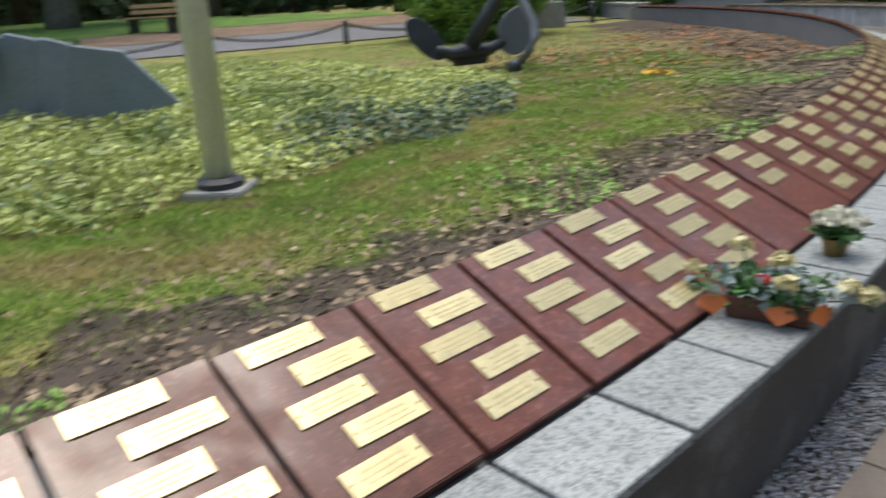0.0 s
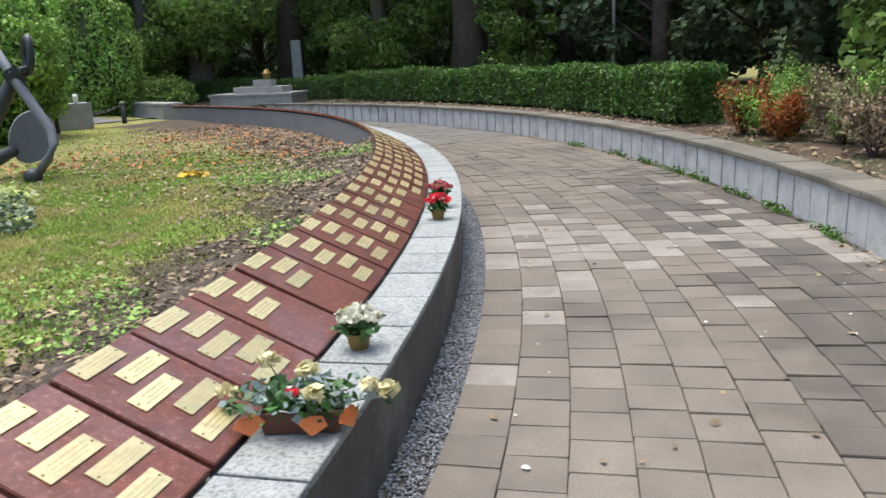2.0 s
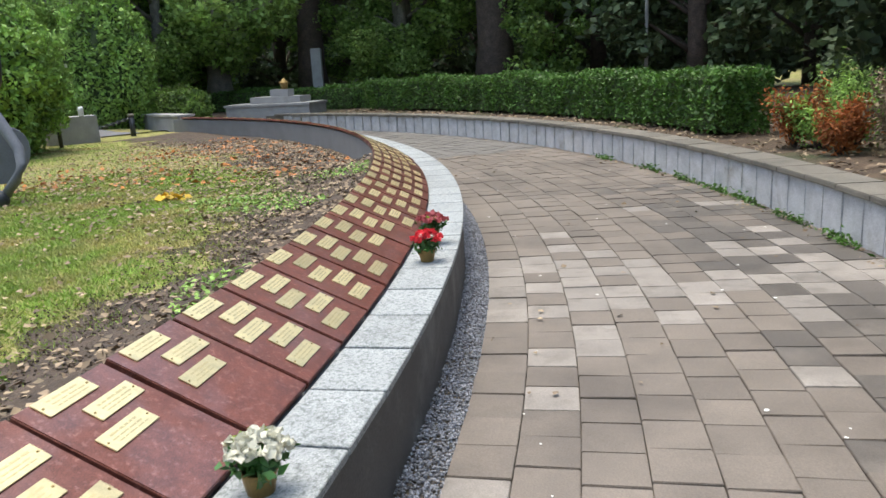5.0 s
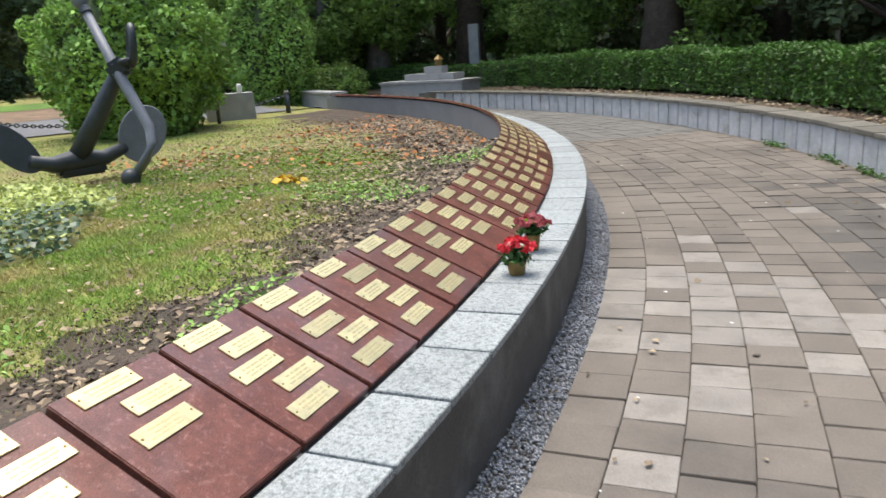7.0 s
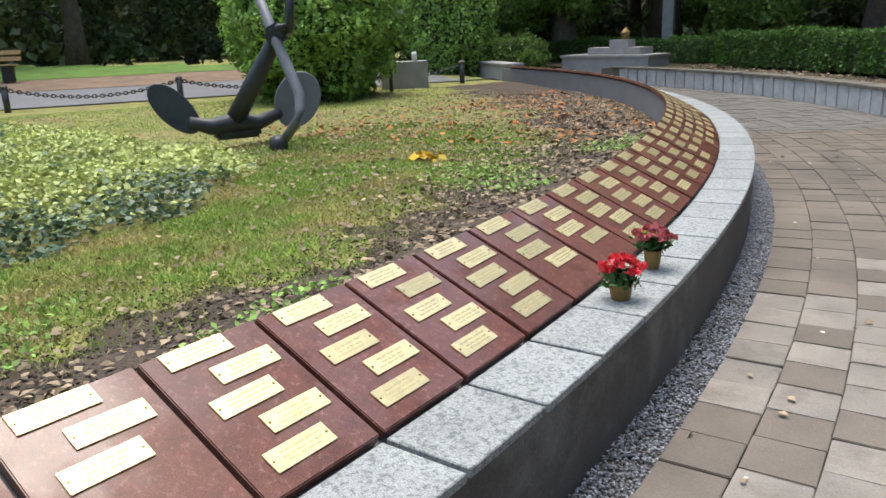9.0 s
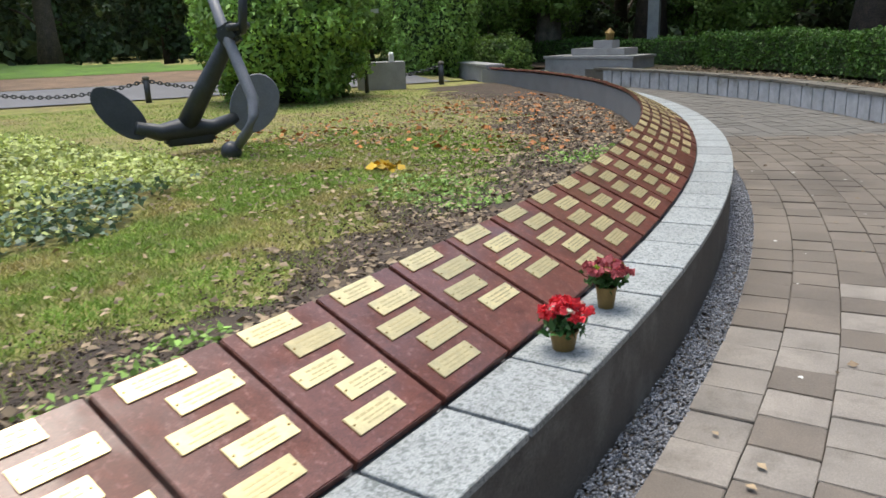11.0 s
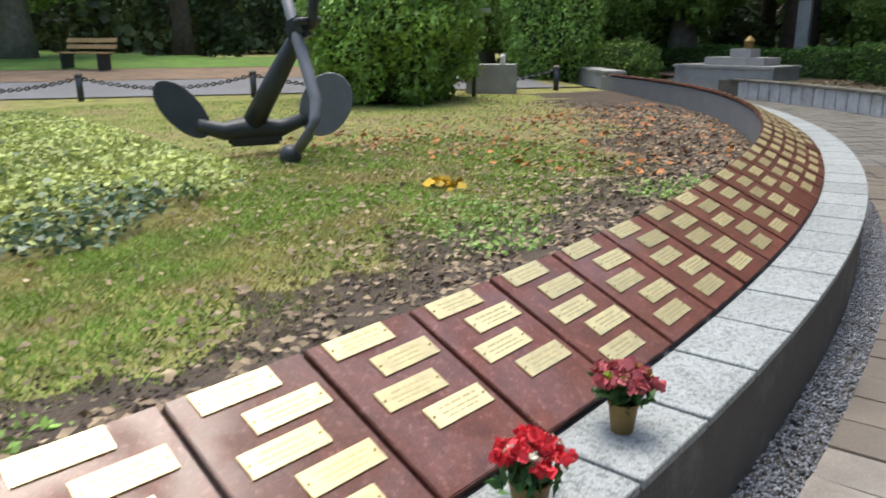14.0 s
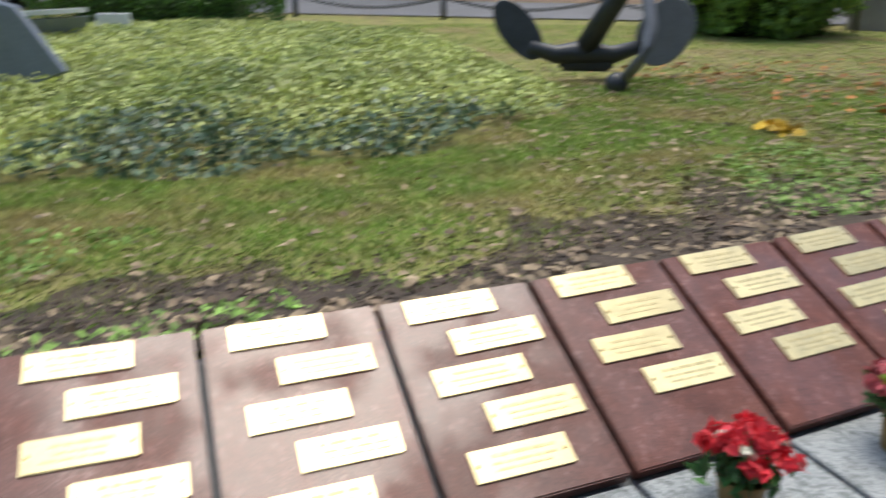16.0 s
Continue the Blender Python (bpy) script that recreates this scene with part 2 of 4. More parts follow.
def tube(points, radii, sides=12, bm=None, caps=True):
    """A round bar along points, with a radius at each."""
    bm = bm or bmesh.new()
    pts = [Vector(p) for p in points]
    rings = []
    ref = Vector((0.31, 0.17, 0.94))
    for i, p in enumerate(pts):
        d = (pts[min(i + 1, len(pts) - 1)] - pts[max(i - 1, 0)]).normalized()
        a = d.cross(ref)
        if a.length < 0.2:
            a = d.cross(Vector((1, 0, 0)))
        a.normalize()
        c = d.cross(a)
        rings.append([bm.verts.new(p + (a * math.cos(2 * math.pi * k / sides) + c * math.sin(2 * math.pi * k / sides)) * radii[i]) for k in range(sides)])
    for r0, r1 in zip(rings, rings[1:]):
        for k in range(sides):
            bm.faces.new((r0[k], r0[(k + 1) % sides], r1[(k + 1) % sides], r1[k]))
    if caps:
        bm.faces.new(rings[0][::-1]), bm.faces.new(rings[-1])
    return bm


def ball(c, r, bm=None, squash=1.0, u=14, v=9):
    bm = bm or bmesh.new()
    bmesh.ops.create_uvsphere(bm, u_segments=u, v_segments=v, radius=r, matrix=Matrix.Translation(c) @ Matrix.Diagonal((1, 1, squash, 1)))
    return bm


RNG = np.random.default_rng(7)


def leaves(name, pts, size, mat, up=0.3, aspect=0.6, parent=None, spread=0.4, normals=None):
    """One mesh of small four-cornered folded leaves at pts; up: how far they lie flat."""
    n = len(pts)
    d = RNG.normal(size=(n, 3))
    d[:, 2] *= 1 - up
    d /= np.linalg.norm(d, axis=1, keepdims=True)
    r = RNG.normal(size=(n, 3))
    if normals is not None:
        r = r * 0.5 + normals
    else:
        r[:, 2] += up * 3
    s = np.cross(d, r)
    s /= np.linalg.norm(s, axis=1, keepdims=True) + 1e-9
    k = size * (1 + spread * RNG.uniform(-1, 1, n))[:, None]
    nn = np.cross(s, d)
    a, b = pts - d * k * 0.5, pts + d * k * 0.5
    w = s * k * aspect * 0.5
    mid = pts - d * k * 0.08 + nn * k * 0.1
    v = np.stack([a, mid + w, b, mid - w], 1).reshape(-1, 3)
    return sheet_mesh(name, v, np.arange(n * 4).reshape(-1, 4), mat, parent)


def sheet_mesh(name, v, quads, mat, parent=None):
    me = bpy.data.meshes.new(name)
    me.vertices.add(len(v))
    me.vertices.foreach_set("co", np.asarray(v, np.float32).ravel())
    nq, per = quads.shape
    me.loops.add(nq * per)
    me.loops.foreach_set("vertex_index", quads.astype(np.int32).ravel())
    me.polygons.add(nq)
    me.polygons.foreach_set("loop_start", np.arange(0, nq * per, per, dtype=np.int32))
    me.update(calc_edges=True)
    me.materials.append(mat)
    ob = new(name, me)
    if parent:
        ob.parent = parent
    return ob


# ---- the plan: one bending line (the lower edge of the slabs) with places s along it and n to the path side ----
X0, Y0, TH0, K0, K1 = -0.562, 3.672, -0.0106, 0.0403, 0.0016
SS = np.arange(-12, 30.001, 0.02)
TH = TH0 + K0 * SS + K1 * SS * SS / 2
CX, CY = np.cumsum(-np.sin(TH)) * 0.02, np.cumsum(np.cos(TH)) * 0.02
I0 = int(np.argmin(np.abs(SS)))
CX, CY = CX - CX[I0] + X0, CY - CY[I0] + Y0


def at(s, n, z=0.0):
    x, y, t = np.interp(s, SS, CX), np.interp(s, SS, CY), np.interp(s, SS, TH)
    return Vector((x + n * math.cos(t), y + n * math.sin(t), z))


def turn_at(s):
    return float(np.interp(s, SS, TH))


def frame_at(s, n, z=0.0):
    """Local x along the line (increasing s), local y to the lawn, z up."""
    p = at(s, n, z)
    return Matrix.Translation(p) @ Matrix.Rotation(turn_at(s) + math.pi / 2, 4, "Z")


def s_n(x, y):
    """Arrays of plan places to s and n."""
    shp = np.shape(x)
    x, y = np.ravel(x), np.ravel(y)
    s, n = np.empty(len(x)), np.empty(len(x))
    cx, cy, st, sv = CX[::5], CY[::5], TH[::5], SS[::5]
    for a in range(0, len(x), 4000):
        e = slice(a, a + 4000)
        d = (x[e, None] - cx) ** 2 + (y[e, None] - cy) ** 2
        i = d.argmin(1)
        s[e] = sv[i]
        n[e] = (x[e] - cx[i]) * np.cos(st[i]) + (y[e] - cy[i]) * np.sin(st[i])
    return s.reshape(shp), n.reshape(shp)


def sstep(a, b, v):
    t = np.clip((v - a) / (b - a), 0, 1)
    return t * t * (3 - 2 * t)


ROAD_P, ROAD_D = np.array((-14.49, 13.25)), np.array((0.49, 0.872))
ROAD_N = np.array((-0.872, 0.49))


def road_dist(x, y):
    return (x - ROAD_P[0]) * ROAD_N[0] + (y - ROAD_P[1]) * ROAD_N[1]


def ground_z(x, y, sn=None):
    s, n = s_n(x, y) if sn is None else sn
    lawn = 0.34 + 0.32 * np.exp(-np.abs(n + 0.6) / 0.9) * (1 - sstep(6.9, 7.9, s))
    lawn = lawn - 0.08 * sstep(6.9, 7.7, s) * np.exp(-np.abs(n + 0.6) / 1.5)
    lawn = lawn + 0.03 * np.sin(1.3 * x + 0.7 * y) * np.sin(0.9 * y - 0.4 * x) * sstep(0.8, 2.0, -n)
    r = road_dist(x, y)
    lawn = lawn * (1 - sstep(-3, -0.5, r)) + 0.34 * sstep(-3, -0.5, r) + 0.055 * np.clip(r, 0, 9) + 0.02 * np.clip(r - 9, 0, 60)
    z = lawn + (-0.12 - lawn) * sstep(-0.45, -0.05, n) * (n < 60)
    z = z + (0.40 - z) * sstep(3.72, 3.97, n)
    return z


def spaced(lo, a, b, hi, step):
    mid = np.arange(a, b + 1e-6, step)
    out, k = [], step
    v = b
    while v < hi:
        k *= 1.25
        v += k
        out.append(v)
    back, k, v = [], step, a
    while v > lo:
        k *= 1.25
        v -= k
        back.append(v)
    return np.concatenate([back[::-1], mid, out])


def grid_mesh(name, gx, gy, zf, mat):
    X, Y = np.meshgrid(gx, gy)
    Z = zf(X, Y)
    v = np.stack([X, Y, Z], -1).reshape(-1, 3)
    w = len(gx)
    i = np.arange(len(gy) - 1)[:, None] * w + np.arange(w - 1)[None]
    i = i.ravel()
    ob = sheet_mesh(name, v, np.stack([i, i + 1, i + w + 1, i + w], 1), mat)
    ob.data.polygons.foreach_set("use_smooth", [True] * len(ob.data.polygons))
    return ob


ground = grid_mesh("ground", spaced(-400, -14, 6, 400, 0.2), spaced(-400, -5, 24, 400, 0.2), ground_z, M_LAWN)
tagged(ground, "mown lawn with worn dry patches and soil", "lawn", kind="structure")

# ---- road beyond the lawn, with its soil verge and far meadow ----
def road_strip(name, r0, r1, mat, lift, label, cat):
    us, rs = np.arange(-60, 61, 1.0), np.linspace(r0, r1, 7)
    U, Rr = np.meshgrid(us, rs)
    x, y = ROAD_P[0] + U * ROAD_D[0] + Rr * ROAD_N[0], ROAD_P[1] + U * ROAD_D[1] + Rr * ROAD_N[1]
    z = ground_z(x, y) + lift
    w = len(us)
    i = (np.arange(6)[:, None] * w + np.arange(w - 1)[None]).ravel()
    ob = sheet_mesh(name, np.stack([x, y, z], -1).reshape(-1, 3), np.stack([i, i + 1, i + w + 1, i + w], 1), mat)
    tagged(ob, label, cat, kind="structure")
    return ob


road_strip("road", 0.3, 3.4, M_ASPHALT, 0.03, "grey asphalt road beyond the lawn", "road")
road_strip("verge", 3.4, 6.3, M_VERGE, 0.04, "bare reddish soil verge beside the road", "verge")
road_strip("meadow", 6.3, 18.0, M_GRASS_FAR, 0.05, "bright green grass behind the road", "grass")

# ---- memorial plinth ----
def sweep(name, profile, s0, s1, step, mat, closed=True):
    """A profile of (n, z) carried along the line."""
    ss = np.linspace(s0, s1, max(2, int((s1 - s0) / step) + 1))
    k = len(profile)
    v = [at(s, n, z) for s in ss for n, z in profile]
    f = []
    for i in range(len(ss) - 1):
        for j in range(k if closed else k - 1):
            a, b = i * k + j, i * k + (j + 1) % k
            f.append((a, b, b + k, a + k))
    if closed:
        f.append(tuple(range(k))[::-1])
        f.append(tuple(range((len(ss) - 1) * k, len(ss) * k)))
    return mesh_ob(name, v, f, mat)


S_NEAR, S_FAR = -4.6, 20.6
PITCH = 0.46
plinth = sweep("memorial_wall", [(0.31, -0.15), (0.31, 0.408), (0.0, 0.408), (-0.52, 0.655), (-0.55, 0.655), (-0.55, -0.15)][::-1], S_NEAR, S_FAR, 0.23, M_PLINTH)
tagged(plinth, "curved low memorial wall carrying slabs and capstones", "wall", kind="structure")

UPPER_Z, LOWER_Z, DEPTH_N = 0.73, 0.468, 0.56
TILT_ANGLE = math.atan2(UPPER_Z - LOWER_Z, DEPTH_N)
SLOPE = math.hypot(UPPER_Z - LOWER_Z, DEPTH_N)


def shaped_mesh(name, bm, mat, smooth=False):
    me = bpy.data.meshes.new(name)
    bm.to_mesh(me)
    bm.free()
    me.materials.append(mat)
    return me


def link(name, me, parent, m):
    ob = new(name, me)
    ob.parent = parent
    ob.matrix_local = m
    return ob


PL_W, PL_H = 0.231, 0.079
ME_PLAQUE = shaped_mesh("plaque", box_bm((PL_W, PL_H, 0.005), bevel=0.0012), M_BRASS)
ME_PLAQUE_LOW = shaped_mesh("plaque", box_bm((PL_W, PL_H, 0.006)), M_BRASS)
_b = bmesh.new()
bmesh.ops.create_cone(_b, cap_ends=True, segments=8, radius1=0.005, radius2=0.0035, depth=0.004)
ME_SCREW = shaped_mesh("screw", _b, M_SCREW)


def writing_mesh(k):
    rng = random.Random(40 + k)
    b = bmesh.new()
    for row, (yy, hh) in enumerate(((0.017, 0.008), (-0.002, 0.006), (-0.018, 0.005))):
        x = -0.08 + rng.random() * 0.03
        end = 0.05 + rng.random() * 0.03
        while x < end:
            w = 0.012 + rng.random() * 0.03
            box_bm((w, hh, 0.0008), Matrix.Translation((x + w / 2, yy, 0)), bm=b)
            x += w + 0.007
    return shaped_mesh("engraved_writing", b, M_ENGRAVE)


ME_WRITING = [writing_mesh(k) for k in range(5)]


def slab_mesh(s0, s1):
    """A tilted stone plate between two places of the line, with a small bevel; local frame at its middle."""
    m = frame_at((s0 + s1) / 2, -DEPTH_N / 2, (UPPER_Z + LOWER_Z) / 2) @ Matrix.Rotation(TILT_ANGLE, 4, "X")
    inv = m.inverted()
    gap = 0.010
    lo0, lo1 = inv @ at(s0 + gap, 0, LOWER_Z), inv @ at(s1 - gap, 0, LOWER_Z)
    up0, up1 = inv @ at(s0 + gap, -DEPTH_N, UPPER_Z), inv @ at(s1 - gap, -DEPTH_N, UPPER_Z)
    b = bmesh.new()
    top = [b.verts.new((p.x, p.y, 0)) for p in (lo0, lo1, up1, up0)]
    bot = [b.verts.new((p.x, p.y, -0.042)) for p in (lo0, lo1, up1, up0)]
    b.faces.new(top), b.faces.new(bot[::-1])
    for i in range(4):
        b.faces.new((top[i], bot[i], bot[(i + 1) % 4], top[(i + 1) % 4]))
    bmesh.ops.bevel(b, geom=list(b.edges), offset=0.004, segments=2, affect="EDGES")
    bmesh.ops.recalc_face_normals(b, faces=b.faces)
    return m, b


COUNTS = {0: 3, 1: 3, 6: 4, 7: 4, -8: 4, 15: 4, 21: 4}
prng = random.Random(3)
for j in range(-9, 45):
    s1 = j * PITCH
    s0 = s1 - PITCH
    if s1 > S_FAR:
        break
    m, b = slab_mesh(s0, s1)
    slab = part("granite_slab", b, M_SLAB)
    lift = Matrix.Translation((0, 0, prng.uniform(-0.002, 0.002))) @ Matrix.Rotation(radians(prng.uniform(-0.5, 0.5)), 4, "X") @ Matrix.Rotation(radians(prng.uniform(-0.4, 0.4)), 4, "Y")
    slab.matrix_world = m @ lift
    count = COUNTS.get(j, 5)
    words = {3: "three", 4: "four", 5: "five"}[count]
    tagged(slab, "polished red granite slab with %s brass name plaques" % words, "stone slab", group="slabs along the memorial wall")
    for k in range(count):
        yy = 0.263 - 0.117 * k + prng.uniform(-0.003, 0.003)
        xx = (-0.034 if k % 2 == 0 else 0.055) + 0.003 * k + prng.uniform(-0.005, 0.005)
        pl = link("plaque", ME_PLAQUE if j < 17 else ME_PLAQUE_LOW, slab, Matrix.Translation((xx, yy, 0.0035)) @ Matrix.Rotation(radians(prng.uniform(-0.7, 0.7)), 4, "Z") @ Matrix.Diagonal((1.07 if j > 4 else 1.0, 1.03 if j > 4 else 1.0, 1.0, 1.0)))
        if j < 17:
            for sx in (-1, 1):
                link("screw", ME_SCREW, pl, Matrix.Translation((sx * (PL_W / 2 - 0.013), 0, 0.0035)))
            link("engraved_writing", ME_WRITING[prng.randrange(5)], pl, Matrix.Translation((0, 0, 0.0028)))

# ---- gravel strip and joint bed under the paving ----
bed = sweep("paving_bed", [(0.30, -0.03), (3.72, -0.03)], -8, 28, 0.4, M_SAND, closed=False)
tagged(bed, "dark sand bed showing in the paving joints", "paving", kind="structure")
gs = RNG.uniform(-3.0, 12.0, 26000)
gn = RNG.uniform(0.315, 0.52, 26000)
gx = np.interp(gs, SS, CX) + gn * np.cos(np.interp(gs, SS, TH))
gy = np.interp(gs, SS, CY) + gn * np.sin(np.interp(gs, SS, TH))
gp = np.stack([gx, gy, RNG.uniform(-0.022, -0.004, 26000)], 1)


def stones(name, pts, size, mat):
    """Many small irregular pebbles, each an eight-sided lump."""
    n = len(pts)
    base = np.array([(1, 0, 0), (0, 1, 0), (-1, 0, 0), (0, -1, 0), (0, 0, 1), (0, 0, -1)], float)
    tri = np.array([(0, 1, 4), (1, 2, 4), (2, 3, 4), (3, 0, 4), (1, 0, 5), (2, 1, 5), (3, 2, 5), (0, 3, 5)])
    k = size * RNG.uniform(0.6, 1.4, (n, 1, 1))
    v = base[None] * RNG.uniform(0.55, 1.0, (n, 6, 1)) * k
    a = RNG.uniform(0, 6.28, n)
    c, sn_ = np.cos(a), np.sin(a)
    x, y = v[..., 0] * c[:, None] - v[..., 1] * sn_[:, None], v[..., 0] * sn_[:, None] + v[..., 1] * c[:, None]
    v = np.stack([x, y, v[..., 2] * 0.7], -1) + pts[:, None]
    f = tri[None] + (np.arange(n) * 6)[:, None, None]
    return sheet_mesh(name, v.reshape(-1, 3), f.reshape(-1, 3), mat)


gravel = stones("gravel", gp, 0.011, M_GRAVEL)
tagged(gravel, "grey crushed gravel strip beside the memorial wall", "gravel", kind="stuff")

# ---- retaining wall across the path ----
RW = 3.66
wall = sweep("retaining_wall", [(RW + 0.03, -0.15), (RW + 0.03, 0.42), (RW + 0.34, 0.42), (RW + 0.34, -0.15)][::-1], -6, 21.5, 0.3, M_COPING)
tagged(wall, "low curved retaining wall with whitewashed blocks", "wall", kind="structure")

# ---- lawn grass, litter ----
def lawn_points(n, x0, x1, y0, y1, keep):
    x, y = RNG.uniform(x0, x1, n), RNG.uniform(y0, y1, n)
    s, nn = s_n(x, y)
    k = keep(x, y, s, nn)
    x, y, s, nn = x[k], y[k], s[k], nn[k]
    return np.stack([x, y, ground_z(x, y, (s, nn))], 1)


def in_bed(x, y):
    """The oval ivy bed."""
    return (np.abs(x + 9.35) / 5.3) ** 3 + (np.abs(y - 3.9) / 4.7) ** 3 < 1 + 0.06 * np.sin(3 * x) + 0.05 * np.sin(4.1 * y)


def soil_amount(s, n):
    """Bare soil along the slabs and towards the shaded end of the lawn."""
    wob = 0.35 * np.sin(2.1 * s) + 0.25 * np.sin(4.7 * s + 1)
    return np.clip(1.15 - (-n - 0.6) / (1.45 + 0.5 * wob + 0.16 * np.clip(s - 4, 0, 12)), 0, 1)


def grass_keep(x, y, s, n):
    dry = sstep(-2, 9, s) * 0.35
    return (n < -0.62) & ~in_bed(x, y) & (RNG.random(len(x)) > soil_amount(s, n) * 0.99) & (RNG.random(len(x)) > dry) & (s < 21) & (road_dist(x, y) < -0.1)


def blades(name, pts, h, w, mat):
    """Single grass blades: bent three-cornered strips."""
    n = len(pts)
    a = RNG.uniform(0, 6.28, n)
    side = np.stack([np.cos(a), np.sin(a), np.zeros(n)], 1) * w * RNG.uniform(0.7, 1.3, (n, 1))
    lean = RNG.normal(size=(n, 3)) * 0.8
    lean[:, 2] = 1
    tip = pts + lean * h * RNG.uniform(0.5, 1.4, (n, 1))
    v = np.stack([pts - side, pts + side, tip], 1).reshape(-1, 3)
    return sheet_mesh(name, v, np.arange(n * 3).reshape(-1, 3), mat)


gp = np.concatenate([lawn_points(380000, -7, -0.6, -2, 12, grass_keep), lawn_points(170000, -15, -3, -3, 18, grass_keep)])
grass = blades("grass", gp, 0.030, 0.0055, M_GRASS)
tagged(grass, "short trodden lawn grass with dry tips", "grass", kind="stuff")
sp = lawn_points(60000, -6, -0.6, -2, 14, lambda x, y, s, n: (n < -0.58) & (RNG.random(len(x)) < soil_amount(s, n)))
sp[:, 2] += 0.026
soil = stones("soil_crumbs", sp, 0.010, M_SOIL)
tagged(soil, "dark crumbly soil along the slabs", "soil", kind="stuff")
fp = np.concatenate([lawn_points(40000, -9, -0.6, -2, 17, lambda x, y, s, n: (n < -0.6) & ~in_bed(x, y) & (RNG.random(len(x)) < 0.09 + 0.62 * soil_amount(s, n) + 0.3 * sstep(6, 11, s))),
                     lawn_points(6000, -7, 0, 7, 18, lambda x, y, s, n: (n < -0.6))])
fp[:, 2] += 0.034
litter = leaves("leaf_litter", fp, 0.046, M_FALLEN, up=0.85, aspect=0.7)
tagged(litter, "dry brown fallen leaves scattered on soil", "leaf litter", kind="stuff")
op = lawn_points(1500, -8, -1, 9, 18, lambda x, y, s, n: (n < -0.6) & (s > 8))
op[:, 2] += 0.025
tagged(leaves("autumn_litter", op, 0.085, M_ORANGE, up=0.8, aspect=0.75), "orange autumn leaves fallen by the wall", "leaf litter", kind="stuff")
yc = np.array((-4.12, 9.22, 0.0)) + RNG.normal(size=(46, 3)) * (0.085, 0.07, 0)
yc[:, 2] = ground_z(yc[:, 0], yc[:, 1]) + RNG.uniform(0.01, 0.06, 46)
tagged(leaves("yellow_leaves", yc, 0.09, M_YELLOW, up=0.6, aspect=0.8), "small heap of bright yellow maple leaves on grass", "leaves", kind="stuff")
tc = lawn_points(20000, -4, -0.6, -2, 10, lambda x, y, s, n: (n < -0.6) & (n > -2.4) & (np.sin(2.7 * s + 3 * n) + np.sin(1.3 * s + 1) > 0.8))
tc[:, 2] += RNG.uniform(0.02, 0.06, len(tc))
tagged(leaves("low_weeds", tc, 0.036, M_THUJA, up=0.5, aspect=0.6), "low green weeds in the bare soil", "weeds", kind="stuff")

# bare soil sheet along the slabs, with an uneven edge
ss_, kk_ = np.arange(-4.5, 20.0, 0.08), np.linspace(0, 1, 9)
wid = 1.25 + 0.26 * np.sin(1.9 * ss_) + 0.20 * np.sin(4.3 * ss_ + 1) + 0.07 * np.sin(9.1 * ss_) + 0.10 * np.clip(ss_ - 3, 0, 14)
NN = -0.552 - wid[:, None] * kk_[None]
XX = np.interp(ss_, SS, CX)[:, None] + NN * np.cos(np.interp(ss_, SS, TH))[:, None]
YY = np.interp(ss_, SS, CY)[:, None] + NN * np.sin(np.interp(ss_, SS, TH))[:, None]
ZZ = ground_z(XX, YY, (np.repeat(ss_[:, None], 9, 1), NN)) + 0.026 - 0.036 * kk_[None] ** 2 + 0.012 * np.sin(7 * XX + 3 * YY) * np.sin(9 * YY)
ii = (np.arange(len(ss_) - 1)[:, None] * 9 + np.arange(8)[None]).ravel()
strip = sheet_mesh("soil_strip", np.stack([XX, YY, ZZ], -1).reshape(-1, 3), np.stack([ii, ii + 9, ii + 10, ii + 1], 1), M_SOIL)
tagged(strip, "bare dark soil along the upper slab edge", "soil", kind="structure")

# ---- ivy bed ----
def bed_height(x, y):
    e = np.clip(1 - (np.abs(x + 9.35) / 5.3) ** 3 - (np.abs(y - 3.9) / 4.7) ** 3, 0, 1)
    return 0.06 + 0.24 * np.sqrt(e) + 0.05 * np.sin(2.3 * x) * np.sin(2.9 * y)


def bed_points(n, keep):
    x, y = RNG.uniform(-14.7, -3.6, n), RNG.uniform(-1, 8.9, n)
    k = in_bed(x, y)
    x, y = x[k], y[k]
    k = keep(x, y)
    x, y = x[k], y[k]
    return np.stack([x, y, ground_z(x, y) + bed_height(x, y) * RNG.uniform(0.35, 1.0, len(x)) + RNG.normal(size=len(x)) * 0.015], 1)


def dark_zone(x, y):
    return np.clip(sstep(-5.7, -4.5, x + 0.3 * np.sin(3 * y)) * sstep(3.0, 4.8, y) + 0.08, 0, 1)


ip = bed_points(150000, lambda x, y: RNG.random(len(x)) > dark_zone(x, y) * 0.9)
tagged(leaves("ivy_bed", ip, 0.056, M_IVY, up=0.55, aspect=0.75), "yellow-green variegated ivy filling the planting bed", "ground cover", kind="stuff")
dp = bed_points(85000, lambda x, y: RNG.random(len(x)) < dark_zone(x, y))
tagged(leaves("dark_ivy", dp, 0.058, M_IVY_DARK, up=0.6, aspect=0.8), "dark glossy ivy along the edge of the bed", "ground cover", kind="stuff")

# ---- anchor ----
def place(x, y, yaw=0.0, dz=0.0):
    z = float(ground_z(np.array([x]), np.array([y]))[0]) + dz
    return Matrix.Translation((x, y, z)) @ Matrix.Rotation(radians(yaw), 4, "Z")


